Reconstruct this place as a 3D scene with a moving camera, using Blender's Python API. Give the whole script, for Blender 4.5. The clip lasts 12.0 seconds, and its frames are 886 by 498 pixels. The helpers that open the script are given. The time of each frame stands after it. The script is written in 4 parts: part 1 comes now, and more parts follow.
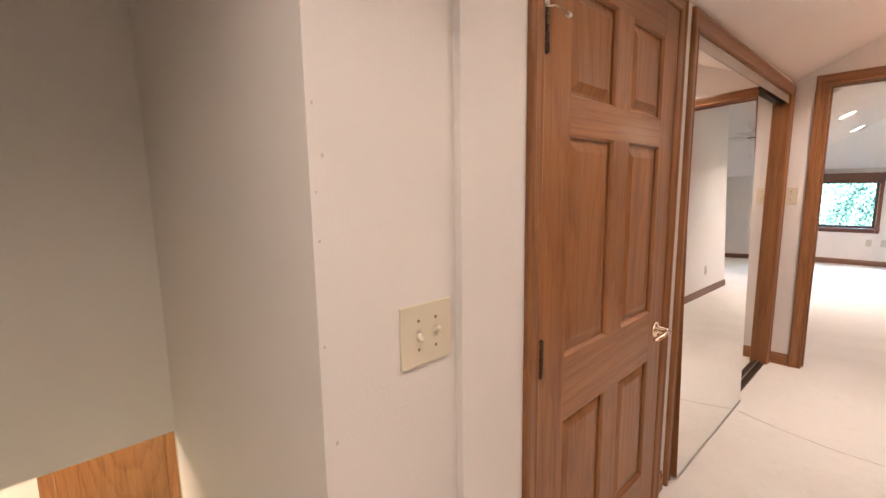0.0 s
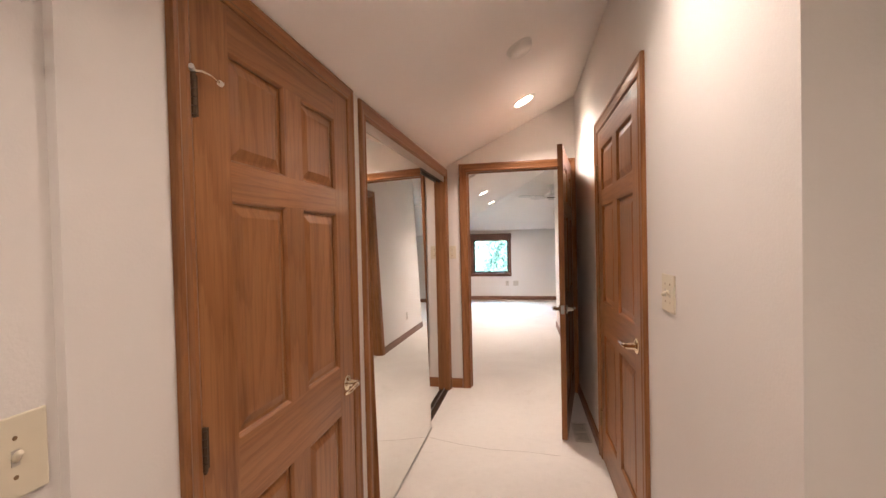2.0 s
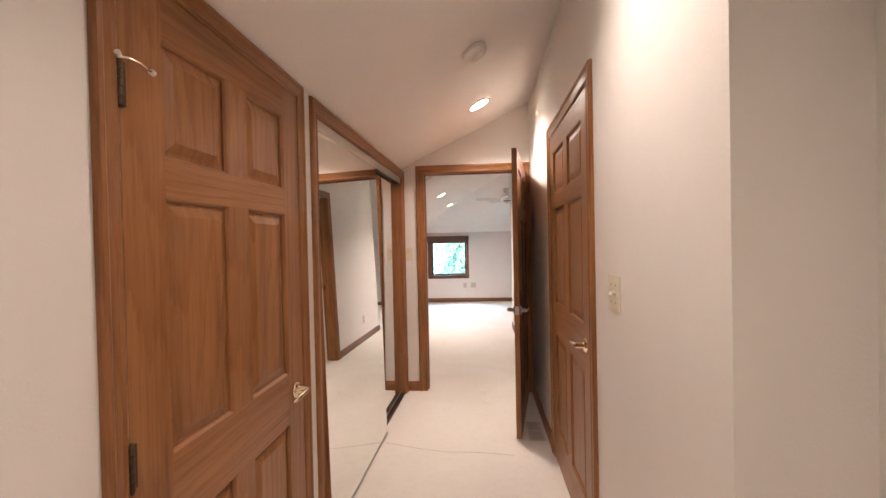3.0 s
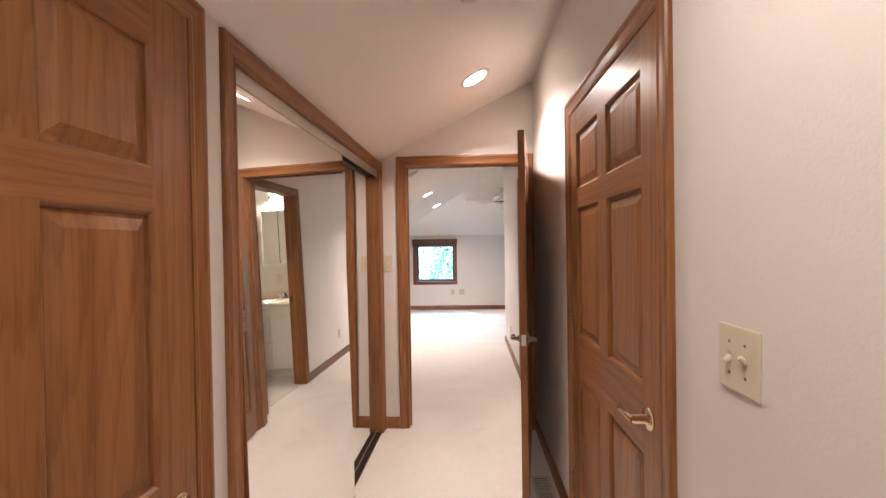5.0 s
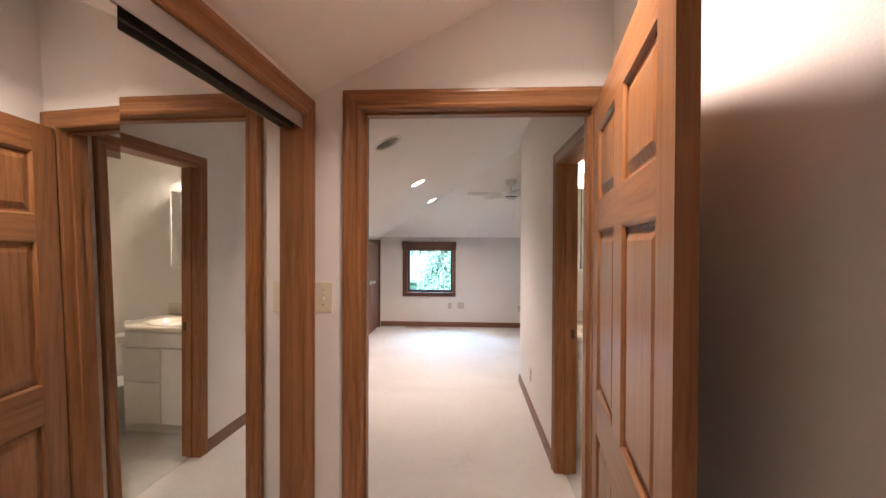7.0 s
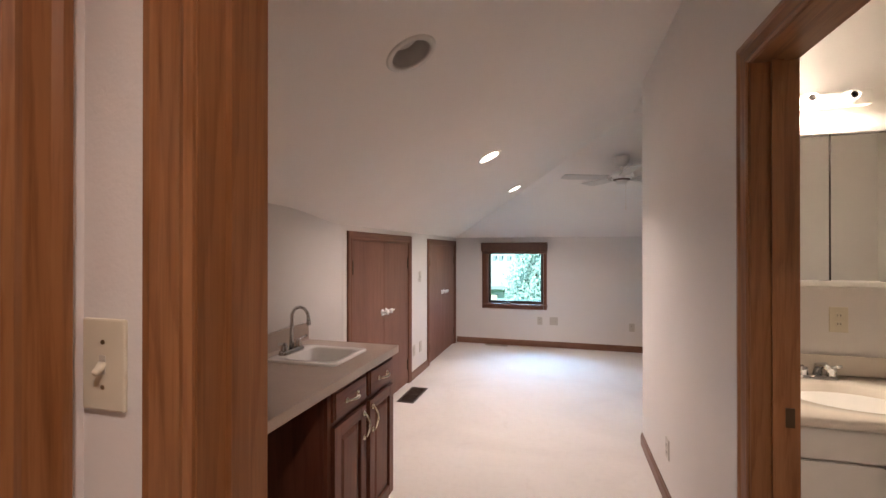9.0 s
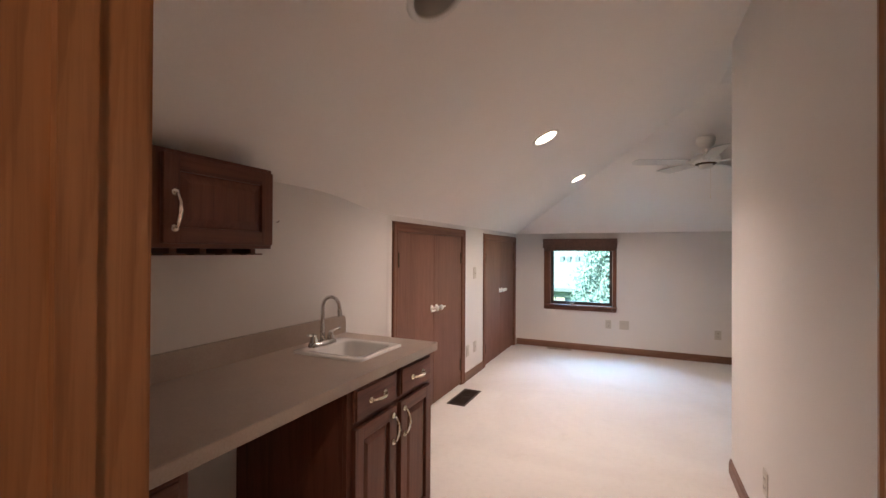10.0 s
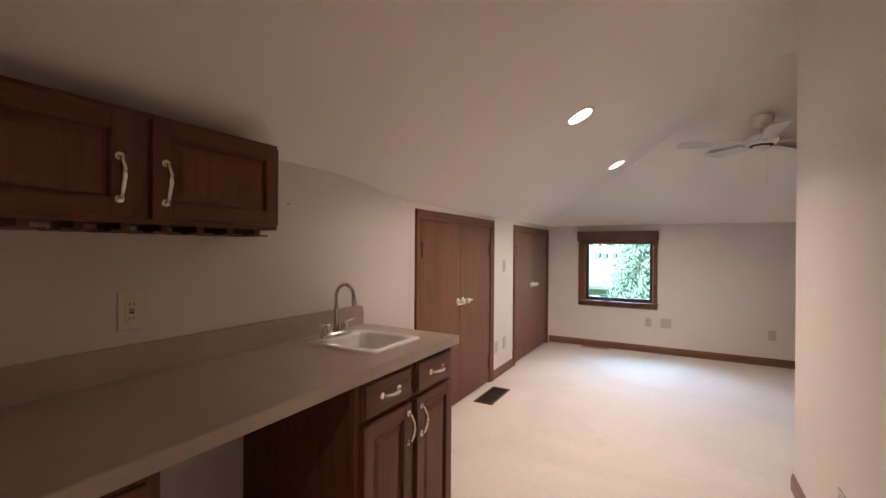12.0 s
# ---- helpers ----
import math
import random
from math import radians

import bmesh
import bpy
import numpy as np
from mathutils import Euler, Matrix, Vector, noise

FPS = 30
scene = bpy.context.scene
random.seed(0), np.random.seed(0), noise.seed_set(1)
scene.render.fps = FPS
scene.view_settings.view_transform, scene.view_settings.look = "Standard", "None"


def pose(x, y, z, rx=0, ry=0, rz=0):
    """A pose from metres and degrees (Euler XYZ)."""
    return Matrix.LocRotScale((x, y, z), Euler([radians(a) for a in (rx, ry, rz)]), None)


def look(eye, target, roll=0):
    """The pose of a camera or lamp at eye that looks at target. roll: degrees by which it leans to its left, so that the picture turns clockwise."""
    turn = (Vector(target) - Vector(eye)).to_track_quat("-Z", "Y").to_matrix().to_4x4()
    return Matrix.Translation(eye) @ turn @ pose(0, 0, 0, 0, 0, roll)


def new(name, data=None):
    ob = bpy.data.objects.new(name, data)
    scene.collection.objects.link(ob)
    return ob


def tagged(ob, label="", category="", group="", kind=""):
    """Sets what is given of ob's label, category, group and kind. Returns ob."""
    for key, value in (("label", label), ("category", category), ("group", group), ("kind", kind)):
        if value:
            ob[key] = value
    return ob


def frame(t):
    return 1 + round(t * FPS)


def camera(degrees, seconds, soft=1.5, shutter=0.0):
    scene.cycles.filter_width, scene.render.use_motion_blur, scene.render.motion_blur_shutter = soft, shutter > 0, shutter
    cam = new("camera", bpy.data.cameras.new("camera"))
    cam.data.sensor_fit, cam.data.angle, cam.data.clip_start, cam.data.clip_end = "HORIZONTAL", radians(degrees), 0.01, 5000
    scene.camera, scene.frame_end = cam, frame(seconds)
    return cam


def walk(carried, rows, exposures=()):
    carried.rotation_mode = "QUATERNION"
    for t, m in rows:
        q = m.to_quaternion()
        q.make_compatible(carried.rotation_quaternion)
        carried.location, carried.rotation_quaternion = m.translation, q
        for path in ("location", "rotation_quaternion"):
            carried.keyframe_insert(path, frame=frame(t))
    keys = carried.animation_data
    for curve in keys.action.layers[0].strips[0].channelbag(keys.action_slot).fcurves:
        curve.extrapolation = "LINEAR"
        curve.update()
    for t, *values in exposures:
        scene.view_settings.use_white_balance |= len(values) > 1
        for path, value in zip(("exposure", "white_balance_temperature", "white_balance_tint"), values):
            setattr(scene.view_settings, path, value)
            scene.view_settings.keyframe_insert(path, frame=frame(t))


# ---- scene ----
cam = camera(93.0, 12.0)
PATH = [
    (0, (0.452, -3.974, 1.36), (-0.997, -2.624, 1.084), -0.8),
    (0.5, (0.507, -3.944, 1.38), (-0.617, -2.298, 1.219), -0.9),
    (1, (0.551, -3.93, 1.382), (-0.253, -2.101, 1.302), -1.2),
    (1.5, (0.569, -3.916, 1.382), (0.013, -1.996, 1.332), -1.3),
    (2, (0.581, -3.908, 1.383), (0.208, -1.943, 1.35), -1.3),
    (2.5, (0.589, -3.897, 1.381), (0.342, -1.913, 1.353), -1.3),
    (3, (0.6, -3.891, 1.38), (0.42, -1.899, 1.354), -1.2),
    (5, (0.546, -3.224, 1.421), (0.43, -1.227, 1.402), -0.9),
    (5.5, (0.518, -2.899, 1.476), (0.413, -0.901, 1.458), -0.9),
    (6, (0.511, -2.53, 1.494), (0.415, -0.533, 1.474), -0.7),
    (6.5, (0.493, -2.081, 1.498), (0.401, -0.083, 1.477), -0.0),
    (8.5, (0.495, -0.619, 1.483), (0.145, 1.35, 1.481), -0.0),
    (9, (0.51, -0.405, 1.437), (-0.03, 1.521, 1.443), -0.0),
    (9.5, (0.538, -0.25, 1.399), (-0.179, 1.617, 1.411), 0.2),
    (10, (0.551, -0.135, 1.365), (-0.284, 1.682, 1.377), 0.3),
    (10.5, (0.551, -0.048, 1.344), (-0.349, 1.738, 1.358), 0.4),
    (11, (0.541, 0.003, 1.324), (-0.391, 1.773, 1.339), 0.4),
    (11.5, (0.532, 0.032, 1.314), (-0.423, 1.789, 1.321), 0.5),
    (12, (0.523, 0.041, 1.309), (-0.45, 1.789, 1.307), 0.4),
]
walk(cam, [(t, look(eye, target, roll)) for t, eye, target, roll in PATH], exposures=[(0.0, 4.52, 6350, 10), (0.6, 4.34, 6400, 10), (1.5, 4.33, 6400, 10), (3.0, 4.32, 6450, 10), (5.0, 4.36, 6200, 10), (5.5, 4.38, 6200, 10), (6.5, 4.10, 6400, 11), (8.5, 3.76, 6350, 13.0), (9.5, 3.61, 6500, 15), (12.0, 3.52, 6950, 15)])

# ---- world and sun ----
world = bpy.data.worlds.new("world")
scene.world = world
world.use_nodes = True
wn = world.node_tree.nodes
sky = wn.new("ShaderNodeTexSky")
sky.sky_type = "NISHITA"
sky.sun_disc = False
sky.sun_elevation, sky.sun_rotation = radians(48), radians(200)
world.node_tree.links.new(sky.outputs[0], wn["Background"].inputs[0])
wn["Background"].inputs[1].default_value = 0.07

sun = new("sun", bpy.data.lights.new("sun", "SUN"))
sun.data.energy, sun.data.angle, sun.data.color = 2.2, radians(0.6), (1.0, 0.95, 0.86)
sun.matrix_world = look((-6, -22, 26), (0, 10, 0))

WARM = (1.0, 0.825, 0.735)


def area_lamp(name, m, size, watts, colour, size_y=0, spread=180):
    lamp = new(name, bpy.data.lights.new(name, "AREA"))
    d = lamp.data
    d.energy, d.color, d.spread = watts, colour, radians(spread)
    d.shape, d.size = ("RECTANGLE" if size_y else "DISK"), size
    if size_y:
        d.size_y = size_y
    lamp.matrix_world = m
    return lamp


SLOPE, RIDGE = 0.48, 2.70        # rise of the ceiling, height of its flat part
ANGLE = math.degrees(math.atan(SLOPE))


def ceil_z(x):
    return 2.15 + SLOPE * x


LAMPS = [(0.42, -4.22), (0.605, -2.75), (0.608, -0.63), (-0.012, 2.755), (-0.007, 4.50)]
CAN_OFF = (-0.01, 1.025)
for (lx, ly), watts in zip(LAMPS, (0.50, 0.40, 1.10, 1.4, 1.35)):
    # the lamps are swivelled in their cans, straight down or nearly so
    turn = -ANGLE * 0.3 if -3 < ly < 0 else 0.0
    area_lamp("can_light", pose(lx + 0.01, ly, ceil_z(lx) - 0.04, 0, turn, 0), 0.11, watts, WARM, spread=140)
# unseen area lamp added outside, high beyond the window, for the sky's blue light
area_lamp("window_daylight", look((-1.2, 8.4, 3.1), (-0.1, 5.9, 1.0)), 3.0, 42, (0.27, 0.60, 1.0), size_y=2.0)
# vanity bulbs and the landing lamp down the stairs
area_lamp("vanity_light", pose(1.60, 1.86, 2.17, 0, 0, 0), 0.28, 0.9, (1.0, 0.86, 0.70), size_y=0.08)
area_lamp("landing_light", pose(-2.3, -4.2, 0.40, 0, 0, 0), 0.2, 0.75, (1.0, 0.70, 0.42))


# ---- materials ----
def material(name, rough=0.5, metal=0.0):
    m = bpy.data.materials.new(name)
    m.use_nodes = True
    b = m.node_tree.nodes["Principled BSDF"]
    b.inputs["Roughness"].default_value, b.inputs["Metallic"].default_value = rough, metal
    return m, m.node_tree.nodes, m.node_tree.links, b


def ramp(nodes, *stops):
    r = nodes.new("ShaderNodeValToRGB")
    while len(r.color_ramp.elements) < len(stops):
        r.color_ramp.elements.new(0.5)
    for e, (p, c) in zip(r.color_ramp.elements, stops):
        e.position, e.color = p, (*c, 1)
    return r


def noise_tex(nodes, links, coord, scale, detail=3, rough=0.5, distort=0.0, stretch=None):
    n = nodes.new("ShaderNodeTexNoise")
    n.inputs["Scale"].default_value, n.inputs["Detail"].default_value = scale, detail
    n.inputs["Roughness"].default_value, n.inputs["Distortion"].default_value = rough, distort
    if stretch:
        mp = nodes.new("ShaderNodeMapping")
        mp.inputs["Scale"].default_value = stretch
        links.new(coord, mp.inputs[0])
        coord = mp.outputs[0]
    links.new(coord, n.inputs["Vector"])
    return n


def bumped(nodes, links, bsdf, height, strength, dist):
    b = nodes.new("ShaderNodeBump")
    b.inputs["Strength"].default_value, b.inputs["Distance"].default_value = strength, dist
    links.new(height, b.inputs["Height"])
    links.new(b.outputs[0], bsdf.inputs["Normal"])


def plain(name, colour, rough=0.5, metal=0.0, vary=0.06, scale=6.0, bump=0.0, bump_scale=90.0):
    """A surface with a slight drift of tone and fine relief."""
    m, nodes, links, b = material(name, rough, metal)
    tc = nodes.new("ShaderNodeTexCoord")
    n = noise_tex(nodes, links, tc.outputs["Object"], scale, 5, 0.6)
    r = ramp(nodes, (0.3, [c * (1 - vary) for c in colour]), (0.7, [min(1, c * (1 + vary)) for c in colour]))
    links.new(n.outputs[0], r.inputs[0])
    links.new(r.outputs[0], b.inputs["Base Color"])
    if bump:
        f = noise_tex(nodes, links, tc.outputs["Object"], bump_scale, 4, 0.6)
        bumped(nodes, links, b, f.outputs[0], bump, 0.004)
    return m


def oak(name, axis, light, dark, rough=0.36, coat=0.12, figure=1.0):
    """Varnished oak with the grain along one axis: uneven streaks, a hint of cathedral figure, pores, a new cut for each piece."""
    m, nodes, links, b = material(name, rough)
    tc, info = nodes.new("ShaderNodeTexCoord"), nodes.new("ShaderNodeObjectInfo")
    rand = nodes.new("ShaderNodeCombineXYZ")
    for i in range(3):
        links.new(info.outputs["Random"], rand.inputs[i])

    def shifted(by):
        v = nodes.new("ShaderNodeVectorMath")
        v.operation = "MULTIPLY_ADD"
        v.inputs[1].default_value = by
        links.new(rand.outputs[0], v.inputs[0])
        links.new(tc.outputs["Object"], v.inputs[2])
        return v.outputs[0]

    def along(across, length):
        st = [across] * 3
        st[axis] = length
        return st

    def layer(base, over, amount, kind="MULTIPLY"):
        mx = nodes.new("ShaderNodeMix")
        mx.data_type, mx.blend_type = "RGBA", kind
        mx.inputs[0].default_value = amount
        links.new(base, mx.inputs[6])
        links.new(over, mx.inputs[7])
        return mx.outputs[2]

    far = shifted((7.3, 5.1, 3.7))
    streak = noise_tex(nodes, links, far, 1.0, 5, 0.62, 0.9, along(26.0, 1.1))
    base = ramp(nodes, (0.30, dark), (0.46, [a * 0.72 + c * 0.28 for a, c in zip(light, dark)]), (0.60, light), (0.78, [c * 1.10 for c in light]))
    links.new(streak.outputs[0], base.inputs[0])
    mp = nodes.new("ShaderNodeMapping")
    mp.inputs["Scale"].default_value = along(1.0, 0.10)
    mp.inputs["Location"].default_value = (-0.5, -0.1, -0.5)
    links.new(shifted((0.45, 0.45, 0.45)), mp.inputs[0])
    wave = nodes.new("ShaderNodeTexWave")
    wave.wave_type, wave.rings_direction, wave.wave_profile = "RINGS", "SPHERICAL", "SAW"
    for key, value in (("Scale", 11.0), ("Distortion", 5.5), ("Detail", 4.0), ("Detail Scale", 1.6), ("Detail Roughness", 0.68)):
        wave.inputs[key].default_value = value
    links.new(mp.outputs[0], wave.inputs["Vector"])
    rings = ramp(nodes, (0.0, (1, 1, 1)), (0.62, (0.97, 0.95, 0.93)), (0.92, (0.74, 0.67, 0.60)), (1.0, (0.92, 0.90, 0.88)))
    links.new(wave.outputs["Fac"], rings.inputs[0])
    pores = noise_tex(nodes, links, far, 1.0, 3, 0.6, 0.0, along(190.0, 7.0))
    dots = ramp(nodes, (0.34, (0.70, 0.64, 0.58)), (0.50, (1, 1, 1)))
    links.new(pores.outputs[0], dots.inputs[0])
    tone = noise_tex(nodes, links, far, 1.0, 2, 0.5, 0.0, along(3.0, 0.7))
    drift = ramp(nodes, (0.3, (0.86, 0.84, 0.82)), (0.7, (1.06, 1.05, 1.04)))
    links.new(tone.outputs[0], drift.inputs[0])
    c = layer(base.outputs[0], rings.outputs[0], 0.62 * figure)
    c = layer(c, dots.outputs[0], 0.45)
    c = layer(c, drift.outputs[0], 1.0)
    links.new(c, b.inputs["Base Color"])
    b.inputs["Specular IOR Level"].default_value = 0.32
    b.inputs["Coat Weight"].default_value, b.inputs["Coat Roughness"].default_value = coat, 0.16
    bumped(nodes, links, b, pores.outputs[0], 0.10, 0.002)
    return m


def carpet_material():
    m, nodes, links, b = material("carpet", 0.95)
    tc = nodes.new("ShaderNodeTexCoord")
    big = noise_tex(nodes, links, tc.outputs["Object"], 0.9, 4, 0.55, 0.8)
    fine = noise_tex(nodes, links, tc.outputs["Object"], 230, 3, 0.7)
    mid = noise_tex(nodes, links, tc.outputs["Object"], 24, 4, 0.65)
    r = ramp(nodes, (0.30, (0.72, 0.665, 0.60)), (0.55, (0.80, 0.75, 0.685)), (0.8, (0.83, 0.78, 0.715)))
    links.new(big.outputs[0], r.inputs[0])
    r2 = ramp(nodes, (0.30, (0.84, 0.83, 0.82)), (0.65, (1.0, 1.0, 1.0)))
    links.new(fine.outputs[0], r2.inputs[0])
    r3 = ramp(nodes, (0.32, (0.94, 0.935, 0.93)), (0.5, (1.0, 1.0, 1.0)))
    links.new(mid.outputs[0], r3.inputs[0])
    a = nodes.new("ShaderNodeMix")
    a.data_type, a.blend_type = "RGBA", "MULTIPLY"
    a.inputs[0].default_value = 0.8
    links.new(r.outputs[0], a.inputs[6])
    links.new(r2.outputs[0], a.inputs[7])
    c = nodes.new("ShaderNodeMix")
    c.data_type, c.blend_type = "RGBA", "MULTIPLY"
    c.inputs[0].default_value = 0.8
    links.new(a.outputs[2], c.inputs[6])
    links.new(r3.outputs[0], c.inputs[7])
    spots = noise_tex(nodes, links, tc.outputs["Object"], 2.6, 6, 0.72, 0.6)
    r4 = ramp(nodes, (0.60, (1, 1, 1)), (0.70, (0.86, 0.83, 0.80)), (0.78, (0.74, 0.70, 0.66)))
    links.new(spots.outputs[0], r4.inputs[0])
    e = nodes.new("ShaderNodeMix")
    e.data_type, e.blend_type = "RGBA", "MULTIPLY"
    e.inputs[0].default_value = 0.55
    links.new(c.outputs[2], e.inputs[6])
    links.new(r4.outputs[0], e.inputs[7])
    links.new(e.outputs[2], b.inputs["Base Color"])
    b.inputs["Sheen Weight"].default_value = 0.15
    bumped(nodes, links, b, fine.outputs[0], 0.7, 0.006)
    return m


def laminate_material():
    m, nodes, links, b = material("laminate", 0.38)
    tc = nodes.new("ShaderNodeTexCoord")
    f = noise_tex(nodes, links, tc.outputs["Object"], 170, 3, 0.7)
    g = noise_tex(nodes, links, tc.outputs["Object"], 7, 4, 0.6)
    r = ramp(nodes, (0.3, (0.40, 0.31, 0.245)), (0.5, (0.43, 0.34, 0.272)), (0.7, (0.46, 0.37, 0.30)))
    links.new(f.outputs[0], r.inputs[0])
    r2 = ramp(nodes, (0.3, (0.90, 0.89, 0.88)), (0.7, (1, 1, 1)))
    links.new(g.outputs[0], r2.inputs[0])
    a = nodes.new("ShaderNodeMix")
    a.data_type, a.blend_type = "RGBA", "MULTIPLY"
    a.inputs[0].default_value = 1.0
    links.new(r.outputs[0], a.inputs[6])
    links.new(r2.outputs[0], a.inputs[7])
    links.new(a.outputs[2], b.inputs["Base Color"])
    return m


def glowing(name, colour, strength):
    m, nodes, links, b = material(name, 0.4)
    b.inputs["Base Color"].default_value = (0.9, 0.9, 0.9, 1)
    b.inputs["Emission Color"].default_value, b.inputs["Emission Strength"].default_value = (*colour, 1), strength
    return m


PAINT = plain("wall_paint", (0.73, 0.685, 0.643), 0.72, 0, 0.025, 1.3, 0.18, 140)
CEIL = plain("ceiling_paint", (0.81, 0.76, 0.712), 0.85, 0, 0.02, 1.1, 0.25, 110)
OAK_L, OAK_D = (0.318, 0.142, 0.055), (0.200, 0.078, 0.026)
OAK = [oak("oak_grain_%s" % "xyz"[a], a, OAK_L, OAK_D) for a in range(3)]
STAIN_L, STAIN_D = (0.170, 0.060, 0.034), (0.100, 0.034, 0.019)
STAIN = [oak("stained_oak_grain_%s" % "xyz"[a], a, STAIN_L, STAIN_D, 0.45, 0.08) for a in range(3)]
SLAB = oak("oak_veneer_slab", 2, (0.215, 0.1, 0.067), (0.160, 0.070, 0.044), 0.55, 0.0, 0.5)
# the hall's oak again, with the bedroom's dimmer light put into its colour
DIM_OAK = [oak("dim_oak_grain_%s" % "xyz"[a], a, (0.235, 0.122, 0.078), (0.17, 0.083, 0.05), 0.45) for a in range(3)]
# redder copy of the oak, its colour darkened for the shade on far trim
SHADED_OAK = [oak("shaded_oak_grain_%s" % "xyz"[a], a, (0.205, 0.090, 0.054), (0.13, 0.053, 0.031), 0.55, 0.0) for a in range(3)]
CARPET = carpet_material()
SEAM = plain("seam_pile", (0.52, 0.46, 0.40), 0.95, 0, 0.2, 60)
LAMINATE = laminate_material()
CHROME = plain("chrome", (0.62, 0.61, 0.60), 0.14, 1.0, 0.03)
BRASS = plain("polished_brass", (0.82, 0.70, 0.52), 0.16, 1.0, 0.05)
NICKEL = plain("pale_brass_pull", (0.86, 0.78, 0.64), 0.22, 1.0, 0.05)
DARK = plain("dark_metal", (0.05, 0.04, 0.035), 0.5, 0.3, 0.1)
OLD_BRASS = plain("dulled_brass", (0.30, 0.20, 0.11), 0.4, 0.8, 0.12)
BRONZE = plain("bronze_hinge", (0.10, 0.065, 0.04), 0.42, 0.8, 0.1)
TRACK = plain("aluminium_track", (0.50, 0.47, 0.43), 0.35, 0.8, 0.06)
ALMOND = plain("almond_plastic", (0.66, 0.59, 0.45), 0.35, 0, 0.03)
IVORY = plain("white_plastic", (0.70, 0.67, 0.62), 0.4, 0, 0.03)
PORCELAIN = plain("white_porcelain", (0.80, 0.78, 0.74), 0.12, 0, 0.02)
BISQUE = plain("bisque_enamel", (0.70, 0.62, 0.52), 0.16, 0, 0.03)
WHITE_CAB = plain("white_cabinet_paint", (0.74, 0.70, 0.64), 0.42, 0, 0.03)
BAFFLE = plain("can_baffle", (0.52, 0.50, 0.47), 0.5, 0.0, 0.05)
LAMP_GLOW = glowing("lit_lamp_glass", (1.0, 0.90, 0.76), 2.6)
VANITY_GLOW = glowing("lit_vanity_bulb", (1.0, 0.88, 0.72), 5.0)
BULB_OFF = plain("unlit_reflector_bulb", (0.62, 0.60, 0.58), 0.3, 0, 0.03)
RED = plain("red_plastic_rim", (0.55, 0.07, 0.05), 0.4, 0, 0.08)
NET = plain("white_cord", (0.72, 0.70, 0.66), 0.8, 0, 0.05)
SASH = plain("dark_sash", (0.045, 0.028, 0.022), 0.45, 0, 0.1)
BLIND = plain("brown_woven_blind", (0.115, 0.055, 0.036), 0.7, 0, 0.2, 40, 0.4, 220)
PATCH = plain("grey_spackle", (0.52, 0.48, 0.44), 0.9, 0, 0.2, 60)
MIRROR, _n, _l, _b = material("mirror_silver", 0.0, 1.0)
_b.inputs["Base Color"].default_value = (0.86, 0.87, 0.85, 1)
GLASS, _n, _l, _b = material("window_glass", 0.0)
_b.inputs["Base Color"].default_value, _b.inputs["Transmission Weight"].default_value, _b.inputs["IOR"].default_value = (0.95, 1, 0.98, 1), 1.0, 1.02


# ---- building helpers ----
def box(bm, x0, y0, z0, x1, y1, z1, bevel=0.0, mat=0):
    c = ((x0 + x1) / 2, (y0 + y1) / 2, (z0 + z1) / 2)
    s = (abs(x1 - x0), abs(y1 - y0), abs(z1 - z0))
    r = bmesh.ops.create_cube(bm, size=1.0, matrix=Matrix.LocRotScale(c, None, s))
    vs = r["verts"]
    if mat:
        for f in {f for v in vs for f in v.link_faces}:
            f.material_index = mat
    if bevel:
        es = list({e for v in vs for e in v.link_edges})
        bmesh.ops.bevel(bm, geom=es, offset=min(bevel, min(s) * 0.45), segments=2, affect="EDGES", profile=0.6)
    return bm


def boxes(*rows, bevel=0.0):
    bm = bmesh.new()
    for r in rows:
        box(bm, *r, bevel=bevel)
    return bm


def tube(bm, a, b, r0, r1=None, seg=16, caps=True):
    a, b = Vector(a), Vector(b)
    m = Matrix.Translation((a + b) / 2) @ (b - a).to_track_quat("Z", "Y").to_matrix().to_4x4()
    bmesh.ops.create_cone(bm, cap_ends=caps, segments=seg, radius1=r0, radius2=r0 if r1 is None else r1, depth=(b - a).length, matrix=m)
    return bm


def lathe(bm, profile, seg=32, m=Matrix()):
    """Turns (radius, height) pairs about z."""
    rings = []
    for r, z in profile:
        rings.append([bm.verts.new(m @ Vector((r * math.cos(2 * math.pi * i / seg), r * math.sin(2 * math.pi * i / seg), z))) for i in range(seg)])
    for p, q in zip(rings, rings[1:]):
        for i in range(seg):
            f = bm.faces.new((p[i], p[(i + 1) % seg], q[(i + 1) % seg], q[i]))
            f.smooth = True
    return bm


def sweep(bm, pts, radii, seg=10):
    """A round bar through points, its radius given at each."""
    pts = [Vector(p) for p in pts]
    rings = []
    for i, p in enumerate(pts):
        d = (pts[min(i + 1, len(pts) - 1)] - pts[max(i - 1, 0)]).normalized()
        q = d.to_track_quat("Z", "Y")
        rings.append([bm.verts.new(p + q @ Vector((radii[i] * math.cos(2 * math.pi * k / seg), radii[i] * math.sin(2 * math.pi * k / seg), 0))) for k in range(seg)])
    for p, q in zip(rings, rings[1:]):
        for i in range(seg):
            f = bm.faces.new((p[i], p[(i + 1) % seg], q[(i + 1) % seg], q[i]))
            f.smooth = True
    bm.faces.new(rings[0][::-1])
    bm.faces.new(rings[-1])
    return bm


